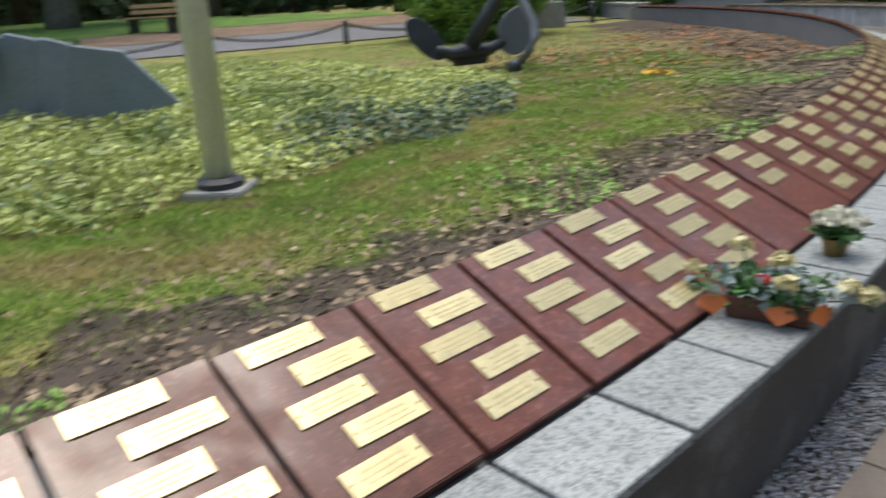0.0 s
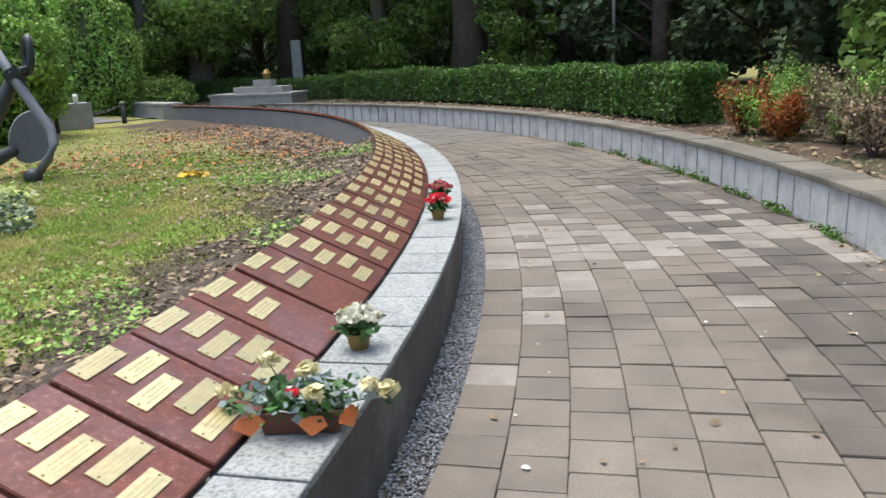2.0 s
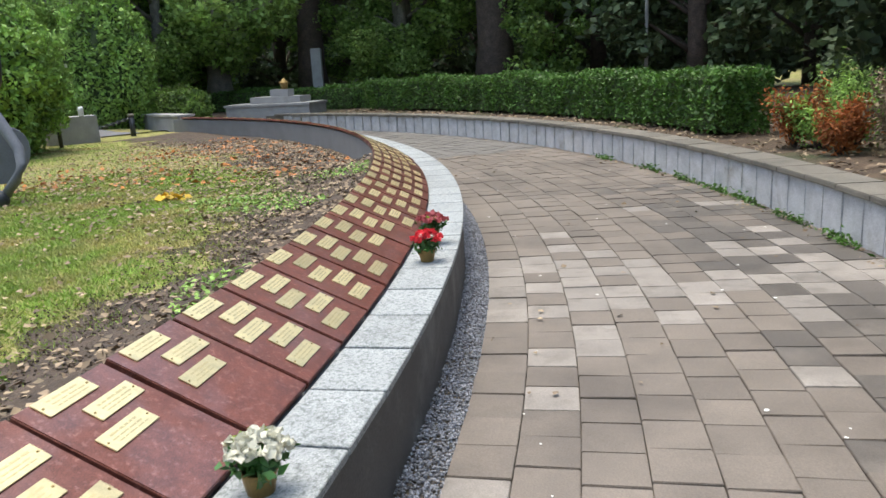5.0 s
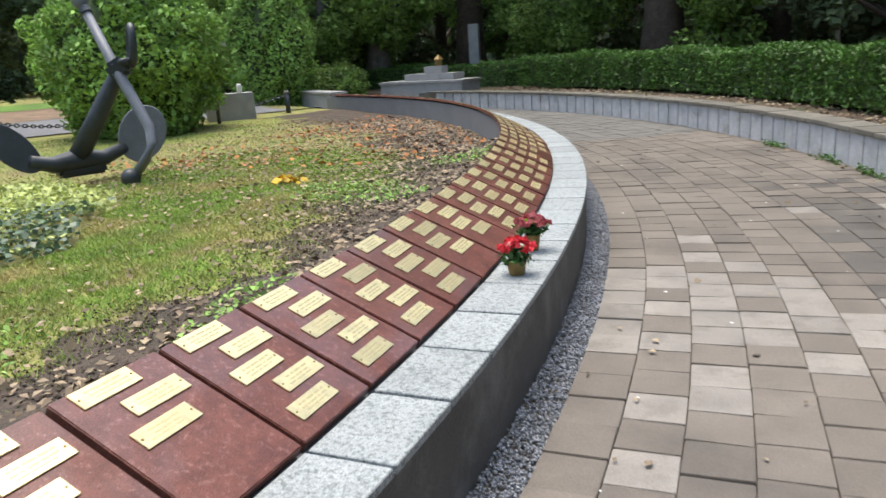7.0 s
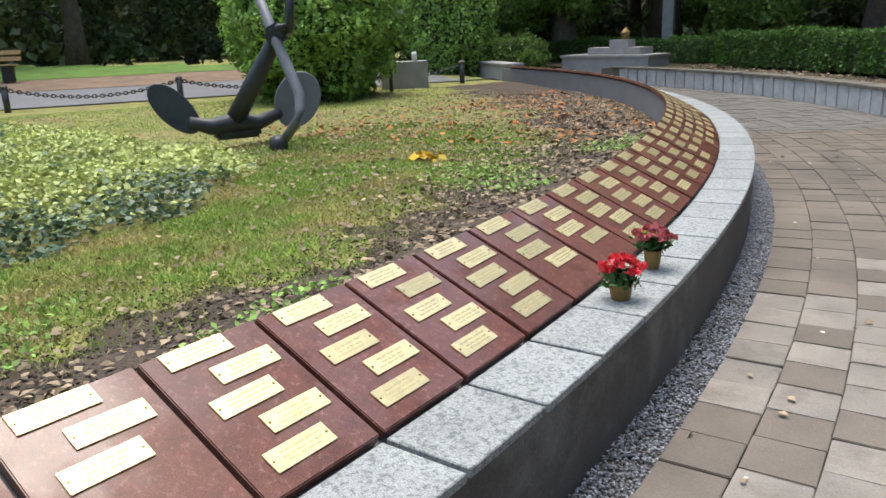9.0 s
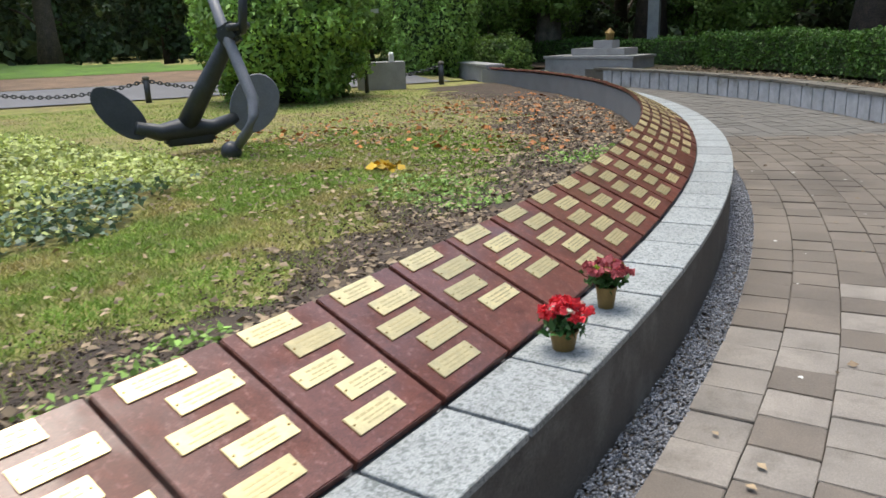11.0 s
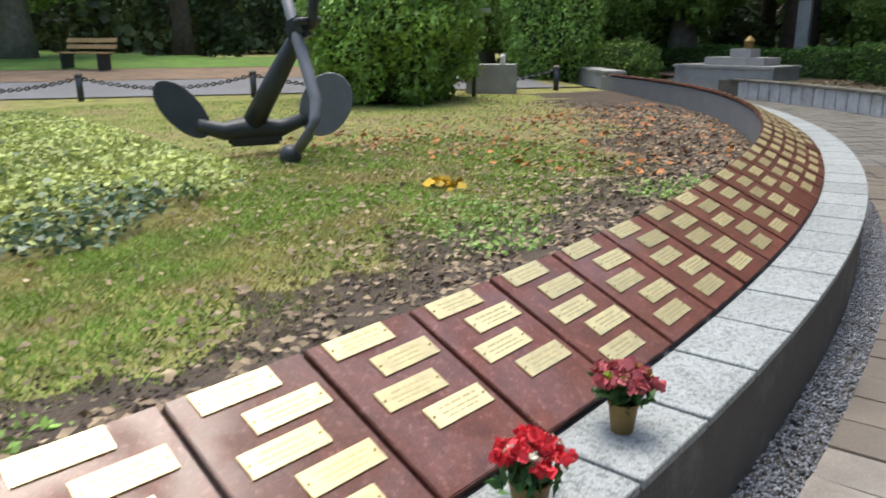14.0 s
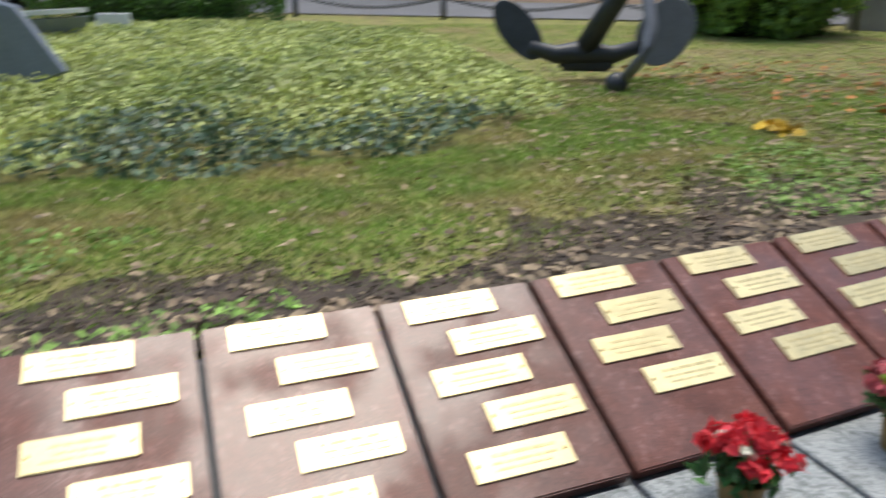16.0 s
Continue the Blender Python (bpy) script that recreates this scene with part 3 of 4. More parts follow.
def anchor():
    root = empty("anchor", Matrix.Translation((-6.98, 9.0, 0.465)) @ Matrix.Scale(1.15, 4))
    o = Vector((-6.05, 8.35, 0.58))

    def P(x, y, z):
        return Vector((x, y, z)) - o
    crown, head = P(-6.10, 8.36, 0.74), P(-5.62, 8.66, 1.62)
    part("shank", tube([crown, crown.lerp(head, 0.5), head, head + (head - crown) * 0.07], [0.105, 0.095, 0.075, 0.06], 16), M_IRON, root, smooth=True)
    armL, armR = P(-6.17, 7.86, 0.80), P(-5.94, 8.88, 0.80)
    part("arm", tube([armL, P(-6.16, 8.1, 0.72), crown, P(-6.0, 8.62, 0.72), armR], [0.06, 0.085, 0.115, 0.085, 0.06], 14), M_IRON, root, smooth=True)
    part("crown_foot", box_bm((0.5, 0.16, 0.14), Matrix.Translation(P(-6.1, 8.4, 0.64)) @ Matrix.Rotation(radians(70), 4, "Z"), 0.03), M_IRON, root)

    def fluke(c, right, up, nrm, mat, label):
        b = bmesh.new()
        out = []
        for k in range(28):
            a = 2 * math.pi * k / 28
            r = 0.30 * (1.0 + 0.12 * math.cos(a) + 0.07 * math.cos(2 * a))
            out.append((r * math.sin(a) * 0.80, r * math.cos(a)))
        front = [b.verts.new(c + right * x + up * y + nrm * 0.022) for x, y in out]
        back = [b.verts.new(c + right * x + up * y - nrm * 0.022) for x, y in out]
        b.faces.new(front), b.faces.new(back[::-1])
        for k in range(28):
            b.faces.new((front[k], back[k], back[(k + 1) % 28], front[(k + 1) % 28]))
        bmesh.ops.recalc_face_normals(b, faces=b.faces)
        bmesh.ops.bevel(b, geom=[e for e in b.edges if abs((e.verts[0].co - e.verts[1].co).dot(nrm)) < 1e-4], offset=0.008, segments=1, affect="EDGES")
        part("fluke", b, mat, root, label)
    view = Vector((0.80, -0.45, 0.25)).normalized()
    # two palms, each leaning outwards
    rt = Vector((0.50, 0.86, -0.1)).normalized()
    upL = Vector((-0.42, -0.50, 0.75)).normalized()
    nL = rt.cross(upL).normalized()
    fluke(P(-6.27, 7.80, 0.91), nL.cross(upL).normalized() * -0.72, upL, nL, M_IRON, "dark palm of the anchor")
    upR = Vector((0.22, 0.40, 0.85)).normalized()
    nR = Vector((0.75, -0.60, 0.1)).normalized()
    nR = (nR - upR * nR.dot(upR)).normalized()
    fluke(P(-5.82, 9.02, 0.90), nR.cross(upR).normalized() * 1.08, upR, nR, M_IRON_GREY, "grey palm of the anchor")
    top, bend, tip = P(-6.02, 8.70, 2.30), P(-5.14, 8.48, 0.98), P(-5.30, 8.34, 0.58)
    mid = P(-5.58, 8.58, 1.64)
    part("stock", tube([top, mid, P(-5.30, 8.52, 1.25), P(-5.16, 8.49, 1.05), P(-5.12, 8.45, 0.90), P(-5.17, 8.40, 0.75), tip], [0.045, 0.055, 0.055, 0.054, 0.052, 0.05, 0.045], 14), M_IRON_GREY, root, "grey iron stock bent at its lower end", smooth=True)
    part("stock_ball", ball(top + Vector((-0.03, 0, 0.05)), 0.088), M_IRON_GREY, root, smooth=True)
    part("stock_collar", tube([top.lerp(mid, 0.07), top.lerp(mid, 0.13)], [0.062, 0.062], 14), M_IRON, root)
    part("stock_ball", ball(tip + Vector((-0.03, -0.03, -0.02)), 0.10), M_IRON, root, smooth=True)
    ring = []
    rc, ru, rv = P(-5.44, 8.70, 1.86), Vector((0.08, 0.05, 1)).normalized(), Vector((0.75, -0.55, 0)).normalized()
    for k in range(21):
        a = 2 * math.pi * k / 20
        ring.append(rc + ru * math.cos(a) * 0.19 + rv * math.sin(a) * 0.10)
    part("shackle", tube(ring, [0.04] * 21, 10, caps=False), M_IRON, root, smooth=True)
    part("head_block", box_bm((0.22, 0.2, 0.2), Matrix.Translation(P(-5.57, 8.62, 1.64)) @ Matrix.Rotation(radians(35), 4, "Z") @ Matrix.Rotation(radians(-28), 4, "Y"), 0.04), M_IRON, root)
    part("pin", tube([P(-5.40, 8.48, 1.70), P(-5.52, 8.80, 1.72)], [0.035, 0.035], 12), M_IRON, root, smooth=True)
    tagged(root, "large black and grey iron ship anchor on lawn", "anchor")


anchor()

# ---- flagpole and steel monument in the ivy ----
fz = float(ground_z(np.array([-4.14]), np.array([2.84]))[0])
pole = empty("flagpole", Matrix.Translation((-4.14, 2.84, fz)))
part("base", box_bm((0.42, 0.42, 0.10), Matrix.Translation((0, 0, 0.01)) @ Matrix.Rotation(radians(35), 4, "Z"), 0.01), M_STONE, pole, "concrete footing")
part("flange", tube([(0, 0, 0.06), (0, 0, 0.10), (0, 0, 0.13)], [0.16, 0.16, 0.12], 20), M_IRON, pole)
part("shaft", tube([(0, 0, 0.1), (0, 0, 3), (0, 0, 9.0)], [0.098, 0.088, 0.055], 24), M_WHITE, pole, smooth=True)
tagged(pole, "white painted flagpole on a concrete footing", "flagpole")


def steel_monument():
    root = empty("steel_monument", Matrix.Translation((-7.35, 3.15, 0.34)) @ Matrix.Rotation(radians(42), 4, "Z") @ Matrix.Scale(1.14, 4))
    # folded plates like the bow of a ship; local x along the face, y away from the path, z up
    def plate(name, outline, y0, y1):
        b = bmesh.new()
        f = [b.verts.new((x, y0 + (y1 - y0) * (x - outline[0][0]) / 1.0, z)) for x, z in outline]
        g = [b.verts.new((v.co.x, v.co.y + 0.05, v.co.z)) for v in f]
        b.faces.new(f), b.faces.new(g[::-1])
        for i in range(len(f)):
            b.faces.new((f[i], g[i], g[(i + 1) % len(f)], f[(i + 1) % len(f)]))
        bmesh.ops.recalc_face_normals(b, faces=b.faces)
        bmesh.ops.bevel(b, geom=list(b.edges), offset=0.008, segments=1, affect="EDGES")
        part(name, b, M_STEEL, root)
    plate("plate", [(0.02, 0.05), (0.38, 0.06), (1.03, 0.30), (0.66, 0.75), (0.26, 0.83)], -0.16, 0.05)
    plate("plate", [(-0.28, 0.05), (0.06, 0.05), (0.30, 0.83), (0.02, 0.90)], 0.02, -0.20)
    plate("plate", [(-0.72, 0.05), (-0.22, 0.05), (0.06, 0.86), (-0.26, 0.95)], -0.14, 0.05)
    plate("plate", [(-1.35, 0.05), (-0.66, 0.05), (-0.20, 0.92), (-0.82, 1.0)], 0.05, -0.18)
    part("foot", box_bm((1.9, 0.4, 0.3), Matrix.Translation((-0.35, 0.22, 0.05)), 0.02), M_IRON, root)
    tagged(root, "blue-grey folded steel plate monument standing in ivy", "monument")


steel_monument()


def steel_bow():
    """A low curved bow of sheet steel with a pale deck."""
    root = empty("steel_bow", place(-11.6, 2.8, 42))
    b = bmesh.new()
    lo, up = [], []
    for k in range(17):
        u = k / 16 * 2 - 1
        x = 0.95 * math.cos(u * 1.45)
        y = 0.75 * math.sin(u * 1.45)
        lo.append(b.verts.new((x * 0.7, y * 0.7, -0.03)))
        up.append(b.verts.new((x, y, 0.45 + 0.06 * x)))
    for k in range(16):
        b.faces.new((lo[k], lo[k + 1], up[k + 1], up[k]))
    b.faces.new((lo[0], up[0], up[-1], lo[-1])), b.faces.new(lo[::-1]), b.faces.new(up)
    bmesh.ops.recalc_face_normals(b, faces=b.faces)
    part("hull", b, M_STEEL, root)
    b = bmesh.new()
    t0 = [b.verts.new((v[0], v[1], 0.50 + 0.06 * v[0])) for v in [(0.92 * math.cos((k / 16 * 2 - 1) * 1.45), 0.72 * math.sin((k / 16 * 2 - 1) * 1.45)) for k in range(17)]]
    b.faces.new(t0)
    q = bmesh.ops.extrude_face_region(b, geom=list(b.faces))
    bmesh.ops.translate(b, verts=[v for v in q["geom"] if isinstance(v, bmesh.types.BMVert)], vec=(0, 0, 0.06))
    bmesh.ops.recalc_face_normals(b, faces=b.faces)
    part("deck", b, M_WHITE, root, "pale deck plate")
    tagged(root, "low blue-grey steel bow with pale deck in ivy", "monument")


steel_bow()

# ---- chain fence ----
def chain_post(x, y):
    z = float(ground_z(np.array([x]), np.array([y]))[0])
    root = empty("chain_post", Matrix.Translation((x, y, z)))
    part("post", tube([(0, 0, -0.05), (0, 0, 0.50)], [0.065, 0.065], 14), M_IRON, root, smooth=True)
    part("cap", tube([(0, 0, 0.50), (0, 0, 0.54), (0, 0, 0.57)], [0.078, 0.078, 0.045], 14), M_COPING, root)
    tagged(root, "dark iron bollard post of a chain fence", "post", group="chain fence posts")
    return Vector((x, y, z + 0.47))


def chain(a, b):
    bm = bmesh.new()
    n = 44
    pts = []
    for i in range(n + 1):
        t = i / n
        p = a.lerp(b, t)
        p.z -= 0.24 * 4 * t * (1 - t)
        pts.append(p)
    for i in range(n):
        c, d = (pts[i] + pts[i + 1]) / 2, (pts[i + 1] - pts[i])
        ln = d.length * 0.72
        d.normalize()
        sd_ = d.cross(Vector((0, 0, 1))).normalized()
        if i % 2:
            sd_ = d.cross(sd_)
        loop = [c + d * ln * math.cos(2 * math.pi * k / 8) + sd_ * 0.035 * math.sin(2 * math.pi * k / 8) for k in range(9)]
        tube(loop, [0.014] * 9, 5, bm=bm, caps=False)
    ob = part("chain", bm, M_IRON)
    tagged(ob, "sagging black iron chain between two posts", "chain", group="chains of the fence")


tops = [chain_post(*(ROAD_P + ROAD_D * u - ROAD_N * 0.1)) for u in (-17.2, -13.76, -10.32, -6.88, -3.44, 0.0, 3.44, 6.88)]
for a, b in zip(tops, tops[1:]):
    chain(a, b)

# ---- bench, car, small hedge by the road ----
def bench(x, y, yaw):
    root = empty("park_bench", place(x, y, yaw, 0.05))
    for i in range(3):
        part("seat_slat", box_bm((1.9, 0.11, 0.04), Matrix.Translation((0, -0.13 + 0.13 * i, 0.44)), 0.008), M_WOOD, root)
    for i in range(2):
        part("back_slat", box_bm((1.9, 0.035, 0.12), Matrix.Translation((0, 0.27 + 0.03 * i, 0.60 + 0.17 * i)) @ Matrix.Rotation(radians(-12), 4, "X"), 0.008), M_WOOD, root)
    for sx in (-0.7, 0.7):
        part("leg", box_bm((0.09, 0.42, 0.46), Matrix.Translation((sx, 0.0, 0.21)), 0.02), M_IRON, root)
        part("back_strut", box_bm((0.06, 0.05, 0.5), Matrix.Translation((sx, 0.31, 0.62)) @ Matrix.Rotation(radians(-12), 4, "X"), 0.01), M_IRON, root)
    tagged(root, "wooden slatted park bench beside the road", "bench", group="roadside benches")


bench(-22.15, 12.4, 23)
bench(-24.6, 7.0, 23)


def car(x, y, yaw):
    root = empty("parked_car", place(x, y, yaw, 0.03))
    prof = [(-2.1, 0.35), (-2.15, 0.75), (-1.9, 0.95), (-1.2, 1.02), (-0.6, 1.42), (0.7, 1.45), (1.5, 1.05), (2.1, 0.92), (2.15, 0.4), (1.7, 0.25), (-1.7, 0.25)]
    b = bmesh.new()
    l = [b.verts.new((px, -0.85, pz)) for px, pz in prof]
    r = [b.verts.new((px, 0.85, pz)) for px, pz in prof]
    b.faces.new(l), b.faces.new(r[::-1])
    for i in range(len(prof)):
        b.faces.new((l[i], r[i], r[(i + 1) % len(prof)], l[(i + 1) % len(prof)]))
    bmesh.ops.recalc_face_normals(b, faces=b.faces)
    bmesh.ops.bevel(b, geom=list(b.edges), offset=0.07, segments=3, affect="EDGES")
    part("body", b, M_CAR, root, smooth=True)
    for sy in (-0.853, 0.853):
        part("side_window", box_bm((1.5, 0.03, 0.32), Matrix.Translation((0.05, sy, 1.2)), 0.01), M_GLASS, root)
    for wx in (-1.35, 1.35):
        for sy in (-0.82, 0.82):
            w = empty("wheel")
            w.parent = root
            w.location = (wx, sy, 0.32)
            part("tyre", tube([(0, -0.1, 0), (0, -0.07, 0), (0, 0.07, 0), (0, 0.1, 0)], [0.26, 0.32, 0.32, 0.26], 20), M_TYRE, w)
            part("rim", tube([(0, -0.108, 0), (0, 0.108, 0)], [0.21, 0.21], 16), M_RIM, w)
    tagged(root, "dark parked car with silver wheels on the road", "car")


car(-22.4, 1.2, 60)


def shrub_core(name, c, r, mat, parent):
    b = bmesh.new()
    bmesh.ops.create_icosphere(b, subdivisions=3, radius=1.0)
    for v in b.verts:
        k = 1 + 0.18 * noise.noise(v.co * 2.3 + Vector(c))
        v.co = Vector((v.co.x * r[0] * k, v.co.y * r[1] * k, v.co.z * r[2] * k)) + Vector(c)
    return part(name, b, mat, parent, smooth=True)


def shell_points(c, r, n, lump=0.22, zmin=None):
    """Points in lumps over an uneven ellipsoid."""
    d = RNG.normal(size=(n, 3))
    d /= np.linalg.norm(d, axis=1, keepdims=True)
    k = 1 + lump * np.array([noise.noise(Vector(v) * 3.1 + Vector(c)) for v in d])
    k *= RNG.uniform(0.88, 1.06, n)
    p = np.array(c) + d * np.array(r) * k[:, None]
    return (p, d) if zmin is None else (p[p[:, 2] > zmin], d[p[:, 2] > zmin])


def conifer_bush(x, y, r, h, n, label, name="thuja_bush", mat=None, leaf=0.13):
    root = empty(name, place(x, y))
    # solid core, coloured like the shade inside the bush
    shrub_core("inner_growth", (0, 0, h * 0.47), (r * 0.84, r * 0.84, h * 0.50), M_HEDGE_SHADE, root)
    p, d = shell_points((0, 0, h * 0.47), (r, r, h * 0.55), n, 0.30, 0.02)
    d = d * (1, 1, 0.4) + (0, 0, -0.25)
    leaves("foliage", p, leaf, mat or M_THUJA, up=0.0, aspect=0.5, parent=root, normals=d)
    tagged(root, label, "bush")


def clipped_hedge(pts, width, h, n, label, z0=None, name="clipped_hedge"):
    """A hedge along plan points, with a shade-coloured inner body and a leafy skin."""
    root = empty(name, Matrix.Translation((pts[0][0], pts[0][1], 0)))
    o = np.array((pts[0][0], pts[0][1], 0))
    P2 = np.array(pts, float)
    seg = np.linalg.norm(np.diff(P2, axis=0), axis=1)
    cum = np.concatenate([[0], np.cumsum(seg)])
    u = RNG.uniform(0, cum[-1], n)
    ends = RNG.random(n) < 0.08
    u = np.where(ends, np.where(RNG.random(n) < 0.5, 0.02, cum[-1] - 0.02) + RNG.normal(size=n) * 0.04, u)
    u = np.clip(u, 0, cum[-1])
    x, y = np.interp(u, cum, P2[:, 0]), np.interp(u, cum, P2[:, 1])
    i = np.clip(np.searchsorted(cum, u) - 1, 0, len(seg) - 1)
    t = (P2[i + 1] - P2[i]) / seg[i][:, None]
    nx, ny = -t[:, 1], t[:, 0]
    a = RNG.uniform(-0.55, 1.0, n)
    side = np.where(RNG.random(n) < 0.5, -1, 1)
    onside = (RNG.random(n) < 0.68) | ends
    off = np.where(onside, side * width / 2 * (1 + 0.10 * np.sin(3.1 * u) + 0.05 * np.sin(11 * u)), RNG.uniform(-1, 1, n) * width / 2) + RNG.normal(size=n) * 0.035
    off = np.where(ends, RNG.uniform(-1, 1, n) * width / 2, off)
    top = h + 0.05 * np.sin(1.7 * u) + 0.03 * np.sin(5.3 * u)
    zz = np.where(onside, RNG.uniform(0.06, 1, n) ** 0.8 * top, top) + RNG.normal(size=n) * 0.03
    gz = ground_z(x, y) if z0 is None else z0
    p = np.stack([x + nx * off, y + ny * off, gz + zz], 1) - o
    leaves("foliage", p, 0.075, M_HEDGE, up=0.0, aspect=0.55, parent=root)
    # inner body, its dark colour standing for shade behind the leaves
    v, f = [], []
    inner = [np.array(q, float) for q in pts]
    inner[0] = inner[0] + (inner[1] - inner[0]) * 0.35
    inner[-1] = inner[-1] + (inner[-2] - inner[-1]) * 0.35
    for k, (px, py) in enumerate(inner):
        j = min(k, len(seg) - 1)
        d = (P2[j + 1] - P2[j]) / seg[j]
        g = float(ground_z(np.array([px]), np.array([py]))[0]) if z0 is None else z0
        for sgn, zz_ in ((-1, 0.1), (-1, h - 0.07), (1, h - 0.07), (1, 0.1)):
            v.append((px - o[0] - d[1] * sgn * width * 0.42, py - o[1] + d[0] * sgn * width * 0.42, g + zz_))
    for k in range(len(pts) - 1):
        for q in range(4):
            f.append((k * 4 + q, k * 4 + (q + 1) % 4, k * 4 + 4 + (q + 1) % 4, k * 4 + 4 + q))
    f += [(3, 2, 1, 0), tuple(range(len(v) - 4, len(v)))]
    mesh_ob("inner_growth", v, f, M_HEDGE_SHADE, root)
    tagged(root, label, "hedge")


conifer_bush(-11.75, 14.85, 1.72, 3.3, 22000, "large rounded light green thuja bush", leaf=0.13)
conifer_bush(-13.2, 21.7, 1.2, 4.4, 16000, "tall green conifer bush behind the stone block")
conifer_bush(-12.6, 24.2, 1.0, 1.5, 5000, "low green shrub behind the wall", mat=M_LEAF)
clipped_hedge([(-15.6, 2.3), (-14.8, 4.6), (-14.1, 6.5)], 0.9, 0.62, 7000, "short clipped bright green hedge by the road")
clipped_hedge([tuple(at(s, 4.95 + 0.06 * max(s - 8, 0))[:2]) for s in np.arange(8.1, 19.6, 0.8)], 0.75, 0.92, 36000, "long clipped green hedge above the retaining wall", z0=0.40)
clipped_hedge([tuple(at(s, 6.4)[:2]) for s in np.arange(20.0, 25.5, 0.9)], 0.8, 0.80, 9000, "darker clipped hedge at the far end", z0=0.36)


def straggly_shrub(x, y, h, r, n, mat, label, name):
    root = empty(name, place(x, y))
    stems = bmesh.new()
    pts = []
    for k in range(9):
        a = RNG.uniform(0, 6.28)
        tip = Vector((math.cos(a) * r * RNG.uniform(0.3, 1), math.sin(a) * r * RNG.uniform(0.3, 1), h * RNG.uniform(0.6, 1)))
        tube([(0, 0, -0.02), tip * 0.5 + Vector((0, 0, 0.06)), tip], [0.015, 0.010, 0.004], 5, bm=stems)
        pts.append(np.array(tip) * RNG.uniform(0.35, 1.08, (n // 9, 1)) + RNG.normal(size=(n // 9, 3)) * 0.07)
    part("stem", stems, M_BARK, root)
    leaves("foliage", np.concatenate(pts), 0.06, mat, up=0.0, aspect=0.45, parent=root)
    tagged(root, label, "shrub")


straggly_shrub(3.0, 11.85, 0.75, 0.40, 2200, M_DEAD, "withered rust-orange conifer shrub at the hedge", "dead_shrub")
straggly_shrub(3.3, 11.05, 0.62, 0.36, 1900, M_DEAD, "withered rust-orange conifer shrub at the hedge", "dead_shrub")
straggly_shrub(3.6, 11.5, 0.9, 0.40, 2000, M_THUJA, "thin green conifer shrub beside withered ones", "green_shrub")
straggly_shrub(3.85, 10.4, 0.85, 0.42, 2200, M_THUJA, "thin green conifer shrub beside withered ones", "green_shrub")
straggly_shrub(4.4, 10.2, 0.7, 0.5, 1500, M_FALLEN, "dry brown twiggy shrub behind the wall", "dry_shrub")

wf = sweep("woodland_floor", [(3.98, 0.412), (4.8, 0.43), (8.0, 0.45), (16.0, 0.47)], -8, 26, 0.5, M_WOODFLOOR, closed=False)
tagged(wf, "brown litter-covered woodland floor behind the wall", "ground", kind="structure")
wl_ = np.array([tuple(at(a_, b_, 0.45)) for a_, b_ in zip(RNG.uniform(0, 20, 4500), RNG.uniform(4.06, 7.5, 4500))])
tagged(leaves("woodland_litter", wl_, 0.07, M_FALLEN, up=0.8, aspect=0.7), "dry leaves covering the woodland floor", "leaf litter", kind="stuff")
for k_, (s_, n_, h_, m_) in enumerate(((6.6, 4.9, 0.7, M_THUJA), (5.6, 5.2, 0.9, M_FALLEN), (4.7, 4.9, 0.7, M_FALLEN), (4.0, 5.4, 0.95, M_LEAF), (3.0, 4.9, 0.6, M_FALLEN), (6.0, 6.0, 1.0, M_LEAF), (5.0, 6.3, 1.1, M_LEAF), (7.3, 5.6, 1.0, M_LEAF))):
    q_ = at(s_, n_)
    straggly_shrub(q_.x, q_.y, h_, 0.5, 2000, m_, "dry brown twiggy shrub behind the wall" if m_ is M_FALLEN else "thin green shrub behind the retaining wall", "dry_shrub" if m_ is M_FALLEN else "green_shrub")

# ---- stone blocks and grave monuments at the far end ----
def block(name, x, y, yaw, size, mat, label, cat, dz=-0.03, cap=0.0):
    root = empty(name, place(x, y, yaw, dz))
    part("body", box_bm(size, Matrix.Translation((0, 0, size[2] / 2)), 0.012), mat, root)
    if cap:
        part("cover_slab", box_bm((size[0] + 0.08, size[1] + 0.08, cap), Matrix.Translation((0, 0, size[2] + cap / 2)), 0.008), M_STONE, root)
    tagged(root, label, cat)
    return root


block("stone_block", -11.6, 17.6, 45, (1.12, 0.6, 0.66), M_STONE, "grey rectangular stone block at the lawn edge", "stone block")
block("end_wall", -11.2, 21.1, 143, (2.6, 0.42, 0.86), M_STONE, "pale stone wall meeting the end of the memorial wall", "wall", cap=0.06)
mon = block("grave_monument", -9.6, 25.0, -4, (2.9, 1.3, 0.56), M_STONE, "pale stone tomb with stepped top and lantern", "tomb", dz=-0.25, cap=0.08)
part("upper_step", box_bm((1.75, 0.8, 0.20), Matrix.Translation((0.15, 0.05, 0.74)), 0.01), M_STONE, mon)
part("lantern_block", box_bm((0.62, 0.45, 0.22), Matrix.Translation((0.25, 0, 0.95)), 0.01), M_STONE, mon)
part("lantern", tube([(0.35, 0, 1.06), (0.35, 0, 1.20), (0.35, 0, 1.26), (0.35, 0, 1.4)], [0.11, 0.12, 0.15, 0.02], 8), M_POT, mon, "bronze grave lantern")
stele = block("stone_stele", -9.5, 28.8, 10, (0.36, 0.28, 2.15), M_STONE, "narrow upright grey stone stele", "stele")
lampz = place(2.0, 26.3)
lp = empty("lamp_post", lampz)
part("pole", tube([(0, 0, -0.05), (0, 0, 6.0)], [0.06, 0.045], 12), M_STONE, lp, smooth=True)
tagged(lp, "slender grey lamp post behind the hedge", "lamp post")
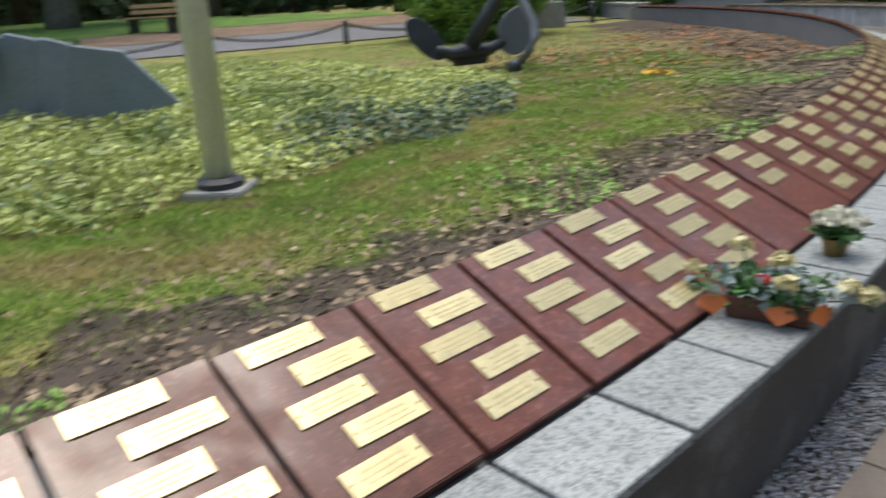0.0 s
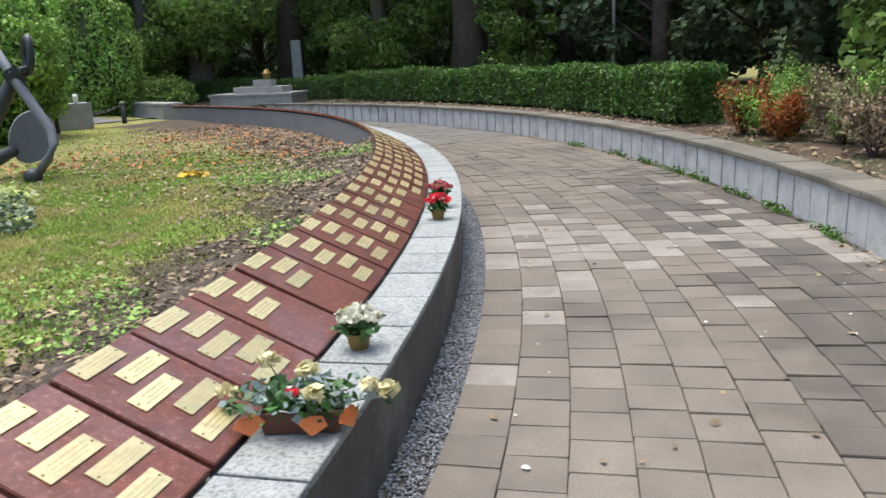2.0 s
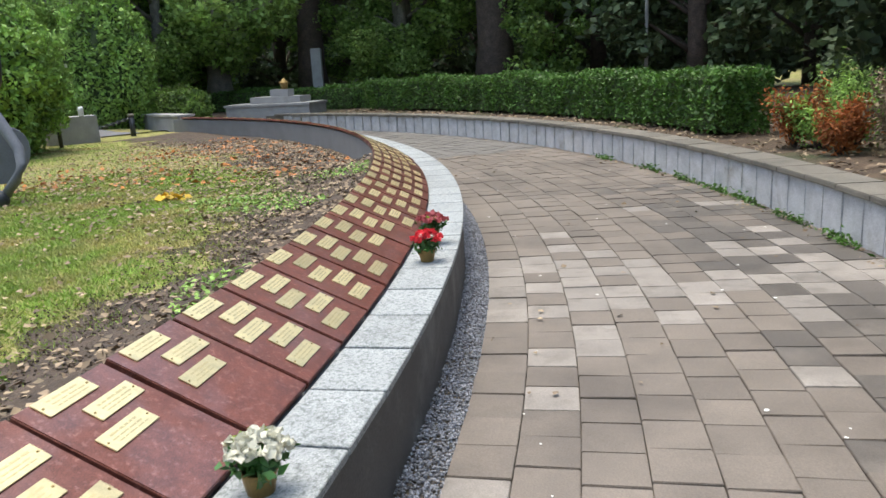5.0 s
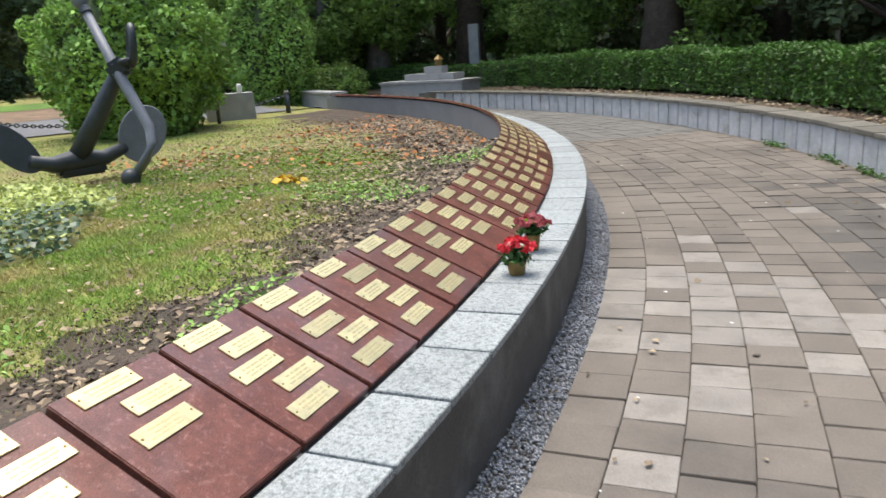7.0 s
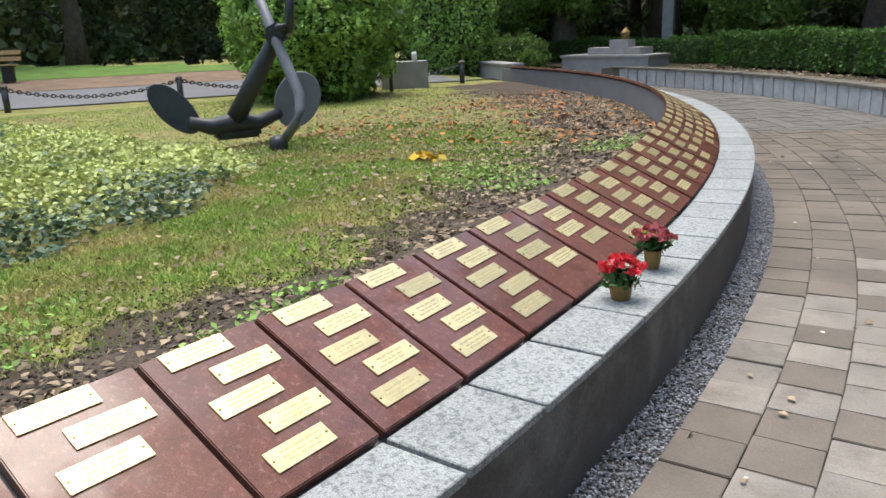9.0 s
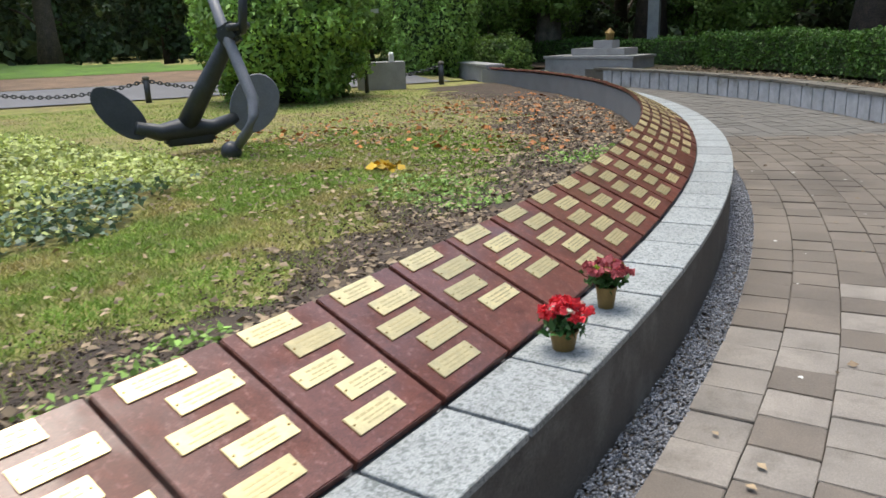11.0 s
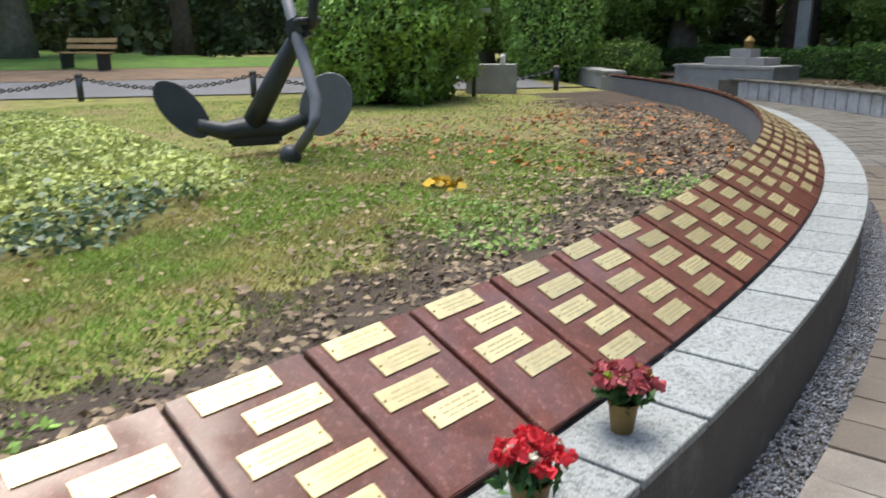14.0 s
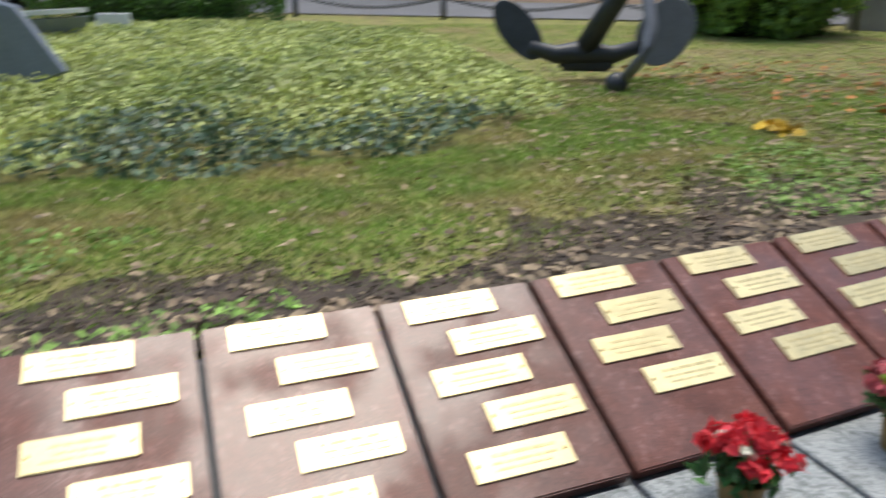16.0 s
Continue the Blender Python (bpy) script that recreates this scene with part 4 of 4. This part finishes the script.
lan = empty("grave_lantern", place(-11.3, 17.65, 20, 0.63))
part("jar", tube([(0, 0, 0), (0, 0, 0.16), (0, 0, 0.22)], [0.06, 0.065, 0.045], 12), M_WHITE, lan, smooth=True)
tagged(lan, "small white grave lantern on the stone block", "lantern")
sg = empty("sign_post", place(-11.15, 16.6))
part("pole", tube([(0, 0, -0.03), (0, 0, 2.6)], [0.045, 0.045], 10), M_IRON, sg, smooth=True)
part("sign_plate", box_bm((0.42, 0.02, 0.09), Matrix.Translation((0.25, 0, 1.75)) @ Matrix.Rotation(0, 4, "Z"), 0.003), M_WHITE, sg)
tagged(sg, "black metal post with a small white plate", "sign post")
block("white_board", -12.4, 3.85, 75, (0.5, 0.12, 0.50), M_WHITE, "white low board beyond the ivy bed", "board")

# ---- pots of flowers on the capstones ----
def rosette(c, r, mat, parent, name="bloom", n=26):
    k = RNG.normal(size=(n, 3))
    k /= np.linalg.norm(k, axis=1, keepdims=True)
    k[:, 2] = np.abs(k[:, 2]) * 0.9 - 0.15
    p = np.array(c) + k * r * RNG.uniform(0.35, 1.0, (n, 1))
    return leaves(name, p, r * 1.05, mat, up=0.0, aspect=0.95, parent=parent, normals=k)


def pot_mesh(h, r, root, mat=None):
    b = tube([(0, 0, 0), (0, 0, h * 0.5), (0, 0, h * 0.9), (0, 0, h * 0.9), (0, 0, h), (0, 0, h), (0, 0, h * 0.85)], [r * 0.76, r * 0.9, r * 0.98, r * 1.06, r * 1.06, r * 0.95, r * 0.92], 20)
    part("pot", b, mat or M_POT, root, smooth=False)


def flower_pot(s, n, label, blooms, mat, accent, h=0.085, r=0.05):
    root = empty("flower_pot", frame_at(s, n, 0.4435))
    pot_mesh(h, r, root)
    k = RNG.normal(size=(190, 3)) * (0.038, 0.038, 0.02) + (0, 0, h + 0.03)
    k[:, 2] = np.maximum(k[:, 2], h - 0.02)
    leaves("foliage", k, 0.045, M_POTLEAF, up=0.2, aspect=0.5, parent=root)
    rng = random.Random(int(s * 100))
    for i in range(blooms):
        a = 2.4 * i
        d = 0.022 * math.sqrt(i + 0.3) * 1.25
        rosette((math.cos(a) * d, math.sin(a) * d, h + 0.115 - d * 0.55 + rng.uniform(-0.008, 0.008)), 0.032, mat, root)
    for i in range(5):
        a = rng.uniform(0, 6.28)
        rosette((math.cos(a) * 0.06, math.sin(a) * 0.06, h + 0.09), 0.018, accent, root, "filler", 16)
    tagged(root, label, "flower pot", group="flower pots on the wall")


flower_pot(2.47, 0.15, "red artificial roses in a small gold pot on granite", 11, M_RED, M_PETAL, h=0.08, r=0.056)
flower_pot(2.98, 0.14, "faded dark red flowers in a tall gold pot", 12, M_DKRED, M_LIME, h=0.10, r=0.046)
flower_pot(-0.29, 0.14, "white artificial roses in a small gold pot on granite", 11, M_PETAL, M_LIME, h=0.078, r=0.056)


def flower_trough(s, n):
    root = empty("flower_trough", frame_at(s, n, 0.4435) @ Matrix.Rotation(radians(-78), 4, "Z"))
    b = bmesh.new()
    o = [(-0.15, -0.055), (0.15, -0.055), (0.15, 0.055), (-0.15, 0.055)]
    lo = [b.verts.new((x * 0.88, y * 0.85, 0)) for x, y in o]
    up = [b.verts.new((x, y, 0.085)) for x, y in o]
    ins = [b.verts.new((x * 0.93, y * 0.85, 0.085)) for x, y in o]
    ib = [b.verts.new((x * 0.9, y * 0.8, 0.06)) for x, y in o]
    b.faces.new(lo[::-1]), b.faces.new(ib)
    for i in range(4):
        q = (i + 1) % 4
        b.faces.new((lo[i], lo[q], up[q], up[i])), b.faces.new((up[i], up[q], ins[q], ins[i])), b.faces.new((ins[i], ins[q], ib[q], ib[i]))
    bmesh.ops.bevel(b, geom=list(b.edges), offset=0.004, segments=1, affect="EDGES")
    part("trough", b, M_TERRA, root)
    k = RNG.normal(size=(300, 3)) * (0.11, 0.05, 0.028) + (0, 0, 0.115)
    leaves("foliage", k, 0.05, M_POTLEAF, up=0.1, aspect=0.5, parent=root)
    k = RNG.normal(size=(130, 3)) * (0.10, 0.05, 0.025) + (0, 0, 0.13)
    leaves("silver_foliage", k, 0.052, M_SILVER, up=0.1, aspect=0.55, parent=root)
    for x, y, z in ((-0.27, 0.03, 0.13), (-0.12, 0.07, 0.23), (0.06, -0.08, 0.16), (0.24, 0.0, 0.15), (0.02, 0.04, 0.20), (0.30, 0.05, 0.11)):
        part("stalk", tube([(x * 0.3, y * 0.3, 0.07), (x * 0.8, y * 0.8, z * 0.8), (x, y, z)], [0.003, 0.003, 0.003], 5), M_POTLEAF, root)
        rosette((x, y, z), 0.040, M_CREAM, root, n=34)
    rosette((-0.02, -0.06, 0.16), 0.022, M_RED, root)
    for x, y, a in ((-0.17, -0.07, 20), (0.05, -0.085, -15), (0.17, -0.03, 60)):
        b = bmesh.new()
        g = [b.verts.new(v) for v in ((-0.05, 0, 0.03), (0.0, -0.012, 0.0), (0.05, 0, 0.035), (0.03, 0.01, 0.06), (-0.03, 0.012, 0.055))]
        b.faces.new(g)
        q = bmesh.ops.extrude_face_region(b, geom=list(b.faces))
        bmesh.ops.translate(b, verts=[v for v in q["geom"] if isinstance(v, bmesh.types.BMVert)], vec=(0, 0.003, 0))
        bmesh.ops.transform(b, matrix=Matrix.Translation((x, y - 0.01, 0.02)) @ Matrix.Rotation(radians(a), 4, "Z") @ Matrix.Scale(1.1, 4), verts=b.verts)
        part("ribbon", b, M_PAPER, root)
    tagged(root, "brown trough of white roses with orange ribbon", "flower trough")


flower_trough(-1.05, 0.17)

# ---- trees ----
def tree_parts(seed, h, r0, crown_r, crown_h, n, mat, bark, base=0.35, leaf=0.22):
    """A tapered trunk, limbs and a crown of leaf clumps, under an Empty."""
    rng = np.random.default_rng(seed)
    root = empty("tree")
    b = bmesh.new()
    lean = rng.normal(size=2) * 0.03
    pts = [(lean[0] * z * z / h + 0.05 * math.sin(z), lean[1] * z * z / h, z) for z in np.linspace(-0.1, h * 0.92, 9)]
    tube(pts, [r0 * (1.25 if i == 0 else 1) * (1 - 0.085 * i) for i in range(9)], 14, bm=b)
    cl = []
    for k in range(26):
        z = h * (base + (0.97 - base) * rng.random())
        a = rng.uniform(0, 6.28)
        w = crown_r * (0.45 + 0.6 * rng.random()) * math.sin(math.pi * min(0.93, 0.18 + 0.8 * (z / h - base) / (1 - base)))
        tip = Vector((math.cos(a) * w, math.sin(a) * w, z + 0.2 * w))
        st = Vector((0, 0, z - 0.35 * w))
        tube([st, st.lerp(tip, 0.5) + Vector((0, 0, 0.1 * w)), tip], [r0 * 0.28, r0 * 0.16, r0 * 0.05], 6, bm=b)
        for q in range(3):
            cl.append(np.array(st.lerp(tip, 0.55 + 0.25 * q)) + rng.normal(size=3) * 0.35)
    part("trunk", b, bark, root, smooth=True)
    cl = np.array(cl)
    i = rng.integers(0, len(cl), n)
    rr = rng.uniform(0.35, 0.9, len(cl))
    d = rng.normal(size=(n, 3))
    d /= np.linalg.norm(d, axis=1, keepdims=True)
    p = cl[i] + d * (rr[i] * crown_r * 0.34 * rng.uniform(0.6, 1.05, n))[:, None] * (1, 1, 0.75)
    leaves("crown", p, leaf, mat, up=0.2, aspect=0.6, parent=root)
    return root


big = tree_parts(1, 17, 0.66, 4.2, 9, 9000, M_LEAF, M_BARK, 0.30)
tagged(big, "tall broadleaf tree with a thick reddish-brown trunk", "tree", group="trees round the place")
oak = tree_parts(2, 13, 0.46, 4.4, 9, 20000, M_LEAF_LIGHT, M_BARK_GREY, 0.16)
tagged(oak, "light green broadleaf tree with a grey trunk", "tree", group="trees round the place")
dark = tree_parts(3, 14, 0.26, 3.6, 12, 12000, M_DARKLEAF, M_BARK, 0.06, 0.26)
tagged(dark, "dark green conifer with branches down to ground", "tree", group="trees round the place")
fir = tree_parts(4, 11, 0.22, 3.0, 10, 15000, M_LEAF, M_BARK, 0.05, 0.2)
tagged(fir, "green conifer with drooping branches above the shrubs", "tree", group="trees round the place")
fir.matrix_world = place(5.9, 13.4)
big.matrix_world = place(-2.9, 28.2)
oak.matrix_world = place(-13.2, 28.3)
dark.matrix_world = place(6.3, 17.0)
trng = random.Random(12)
for k, (src, x, y, sc) in enumerate([
        (dark, 8.5, 22.5, 1.1), (dark, 3.6, 27, 1.2), (dark, 9.5, 14.0, 1.0), (dark, 12, 19, 1.2), (dark, 0.6, 30.5, 1.15), (dark, 7.5, 29, 1.3), (dark, 14, 11, 1.1), (dark, 13.5, 26, 1.3),
        (oak, -14.6, 27, 0.6), (oak, -17, 29, 0.8), (fir, -16.0, 30.5, 0.9), (oak, -9.8, 33, 0.7), (fir, -7.6, 31, 0.9), (oak, -6.4, 29.5, 0.62), (fir, -1.0, 28, 0.8), (oak, -15.5, 23.5, 0.55), (oak, -6.5, 30, 0.95), (oak, -18.5, 24.5, 0.9), (big, -10.5, 31, 0.9), (dark, -4.2, 34, 1.2), (dark, -13.5, 35, 1.2), (oak, -20.5, 32, 1.1),
        (dark, -27, 28, 1.1), (dark, -33, 21, 1.2), (dark, -36, 14, 1.2), (dark, -38, 6, 1.2), (dark, -31, 25, 1.0), (dark, -22.5, 31, 1.1), (oak, -28.1, 12.3, 1.1), (dark, -39, -3, 1.2), (big, -27, 17.5, 0.55),
        (dark, 11, 5, 1.1), (dark, 12, -3, 1.2), (big, 10, -10, 1.0), (oak, 2, -14, 1.0), (dark, -8, -17, 1.2), (oak, -18, -16, 1.0), (dark, -30, -12, 1.2)]):
    m = place(x, y, trng.uniform(0, 360)) @ Matrix.Diagonal((sc, sc, sc * trng.uniform(0.9, 1.1), 1))
    c = copy_thing(src, Matrix())
    c.matrix_basis = m
    tagged(c, src["label"])

# far woods all round
def ring_points(n, r0, r1, zmax):
    a = RNG.uniform(0, 2 * math.pi, n)
    r = RNG.uniform(r0, r1, n)
    top = zmax * (0.75 + 0.25 * np.sin(7 * a) * np.sin(17 * a + 1))
    z = RNG.uniform(0, 1, n) ** 0.9 * top
    return np.stack([-8 + r * np.cos(a), 10 + r * np.sin(a), z], 1)


woods = leaves("far_woods", ring_points(60000, 42, 52, 13), 0.9, M_DARKLEAF, up=0.1, aspect=0.7)
tagged(woods, "dense dark woods behind the memorial", "woods", kind="stuff")
va, fa = [], []
for k in range(72):
    a = 2 * math.pi * k / 72
    for z in (-3, 11 + 1.5 * math.sin(5 * a) + math.sin(13 * a)):
        va.append((-8 + 56 * math.cos(a), 10 + 56 * math.sin(a), z))
for k in range(72):
    q = (k + 1) % 72
    fa.append((2 * k, 2 * q, 2 * q + 1, 2 * k + 1))
tagged(mesh_ob("backdrop", va, fa, M_WOODS), "dark band of distant woods", "woods", kind="structure")

# ---- pieces of the walls and the paving, last ----
for j in range(-9, 45):
    s1 = j * PITCH * 1.0
    s0 = s1 - PITCH
    if s1 > S_FAR:
        break
    m = frame_at((s0 + s1) / 2, 0.16, 0.40)
    inv = m.inverted()
    b = bmesh.new()
    g = 0.010
    o = [inv @ at(s0 + g, 0.322, 0.4), inv @ at(s1 - g, 0.322, 0.4), inv @ at(s1 - g, 0.004, 0.4), inv @ at(s0 + g, 0.004, 0.4)]
    top = [b.verts.new((p.x, p.y, 0.043)) for p in o]
    bot = [b.verts.new((p.x, p.y, 0.008)) for p in o]
    b.faces.new(top), b.faces.new(bot[::-1])
    for i in range(4):
        b.faces.new((top[i], bot[i], bot[(i + 1) % 4], top[(i + 1) % 4]))
    bmesh.ops.recalc_face_normals(b, faces=b.faces)
    bmesh.ops.bevel(b, geom=list(b.edges), offset=0.004, segments=1, affect="EDGES")
    part("capstone", b, M_GRANITE, plinth).matrix_world = m @ Matrix.Translation((0, 0, prng.uniform(-0.0015, 0.0015)))
# thin dark sheet over the path side, painting in its shade
face = sweep("wall_facing", [(0.3145, -0.05), (0.3145, 0.406)], S_NEAR, S_FAR, 0.23, M_FACE_SHADE, closed=False)
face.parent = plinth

# whitewashed blocks and coping of the retaining wall
BL = 0.36
b = box_bm((BL - 0.012, 0.06, 0.50), None, 0.006)
ME_BLOCK = shaped_mesh("wall_block", b, M_WHITEWASH)
b = box_bm((0.60 - 0.008, 0.44, 0.055), None, 0.008)
ME_COPE = shaped_mesh("coping_slab", b, M_COPING)
s = -5.0
while s < 21:
    m = frame_at(s, RW + 0.022 + prng.uniform(-0.004, 0.004), 0.165)
    link("wall_block", ME_BLOCK, wall, m @ Matrix.Rotation(radians(prng.uniform(-0.6, 0.6)), 4, "Y"))
    s += BL / (1 + 0.052 * 3.4)
s = -5.0
while s < 21:
    link("coping_slab", ME_COPE, wall, frame_at(s, RW + 0.17, 0.445 + prng.uniform(-0.003, 0.003)) @ Matrix.Rotation(radians(prng.uniform(-0.6, 0.6)), 4, "X"))
    s += 0.60 / (1 + 0.052 * 3.5)

# weeds at the foot of the retaining wall
wp = []
for sc_ in (3.2, 4.2, 5.0, 5.9, 6.6, 7.4, 8.3, 9.6):
    k = RNG.normal(size=(90, 2)) * (0.16, 0.04)
    for a_, c_ in k:
        q = at(sc_ + a_, RW - 0.06 - abs(c_), abs(RNG.normal()) * 0.035 + 0.01)
        wp.append(tuple(q))
tagged(leaves("wall_weeds", np.array(wp), 0.06, M_HEDGE, up=0.3, aspect=0.4), "green weeds growing along the wall foot", "weeds", kind="stuff")
pl = RNG.uniform(-1.5, 14, 420)
pn = np.where(RNG.random(420) < 0.8, RW - 0.02 - np.abs(RNG.normal(size=420)) * 0.12, RNG.uniform(0.35, 3.3, 420))
fl = np.array([tuple(at(a_, b_, 0.012)) for a_, b_ in zip(pl, pn)])
tagged(leaves("path_leaves", fl, 0.045, M_FALLEN, up=0.9, aspect=0.7), "scattered dry leaves on the paving", "leaf litter", kind="stuff")

# pavers in curved courses
path = empty("paved_path", Matrix())
tagged(path, "curved path of square brownish concrete pavers", "paving", kind="structure")
PW, COLS = 0.28, 12
PAV = [box_bm((0.274, 0.275, 0.05), Matrix.Translation((0, 0, -0.025)), 0.004) for k in range(3)]
ME_PAVER, ME_PALE, ME_SHADE = [shaped_mesh("paver", b, m) for b, m in zip(PAV, (M_PAVER, M_PAVER_PALE, M_PAVER_SHADE))]
tv, tf, fv_, ff_ = [], [], [], []
base_v = np.array([v.co[:] for v in ME_PAVER.vertices])
base_f = [tuple(p.vertices) for p in ME_PAVER.polygons]
jrng = random.Random(5)
for c in range(COLS):
    n = 0.51 + PW * (c + 0.5)
    s = -6 + jrng.uniform(0, 0.3)
    while s < 24:
        scale = 1 + n * (K0 + K1 * s)
        m = frame_at(s, n, jrng.uniform(-0.004, 0.004)) @ Matrix.Rotation(radians(jrng.uniform(-0.9, 0.9)), 4, "Z") @ Matrix.Rotation(radians(jrng.uniform(-0.7, 0.7)), 4, "X") @ Matrix.Rotation(radians(jrng.uniform(-0.9, 0.9)), 4, "Y")
        if -0.3 < s < 7.2:
            pale = 0.85 * math.exp(-((s - 3.35) / 0.75) ** 2) * (1 if n < 2.0 else 0.7) + (0.5 if c == 2 and 1.8 < s < 5 else 0.06)
            # more dark pavers outwards, painting the trees' shade on the path
            tree_shade = 0.75 * float(sstep(1.9, 2.8, n)) * (1 - 0.6 * float(sstep(5.0, 7.0, s)))
            k = jrng.random()
            link("paver", ME_PALE if k < pale else ME_SHADE if k > 1 - tree_shade else ME_PAVER, path, m)
        else:
            M4 = np.array(m)
            far_ = s > 11.6
            vs_, fs_ = (fv_, ff_) if far_ else (tv, tf)
            k = len(vs_) * len(base_v)
            vs_.append(base_v @ M4[:3, :3].T + M4[:3, 3])
            fs_ += [tuple(i + k for i in q) for q in base_f]
        s += 0.279 / scale
rest = mesh_ob("pavers", np.concatenate(tv), tf, M_PAVER_S, path)
tagged(rest, kind="stuff")
dv, df = [], []
for k in range(46):
    q, r_ = at(jrng.uniform(-1.5, 9.0), jrng.uniform(0.6, 3.4), 0.0085), jrng.uniform(0.006, 0.022)
    i0 = len(dv)
    dv += [(q.x + r_ * jrng.uniform(0.5, 1.2) * math.cos(a * math.pi / 4), q.y + r_ * jrng.uniform(0.5, 1.2) * math.sin(a * math.pi / 4), q.z) for a in range(8)] + [(q.x, q.y, q.z + 0.002)]
    df += [(i0 + a, i0 + (a + 1) % 8, i0 + 8) for a in range(8)]
tagged(mesh_ob("bird_droppings", dv, df, M_DROP), "small white droppings spotted over the paving", "droppings", kind="stuff")
tagged(mesh_ob("pale_pavers", np.concatenate(fv_), ff_, M_LIGHT_PAVE, path, label="paler grey concrete pavers"), kind="stuff")
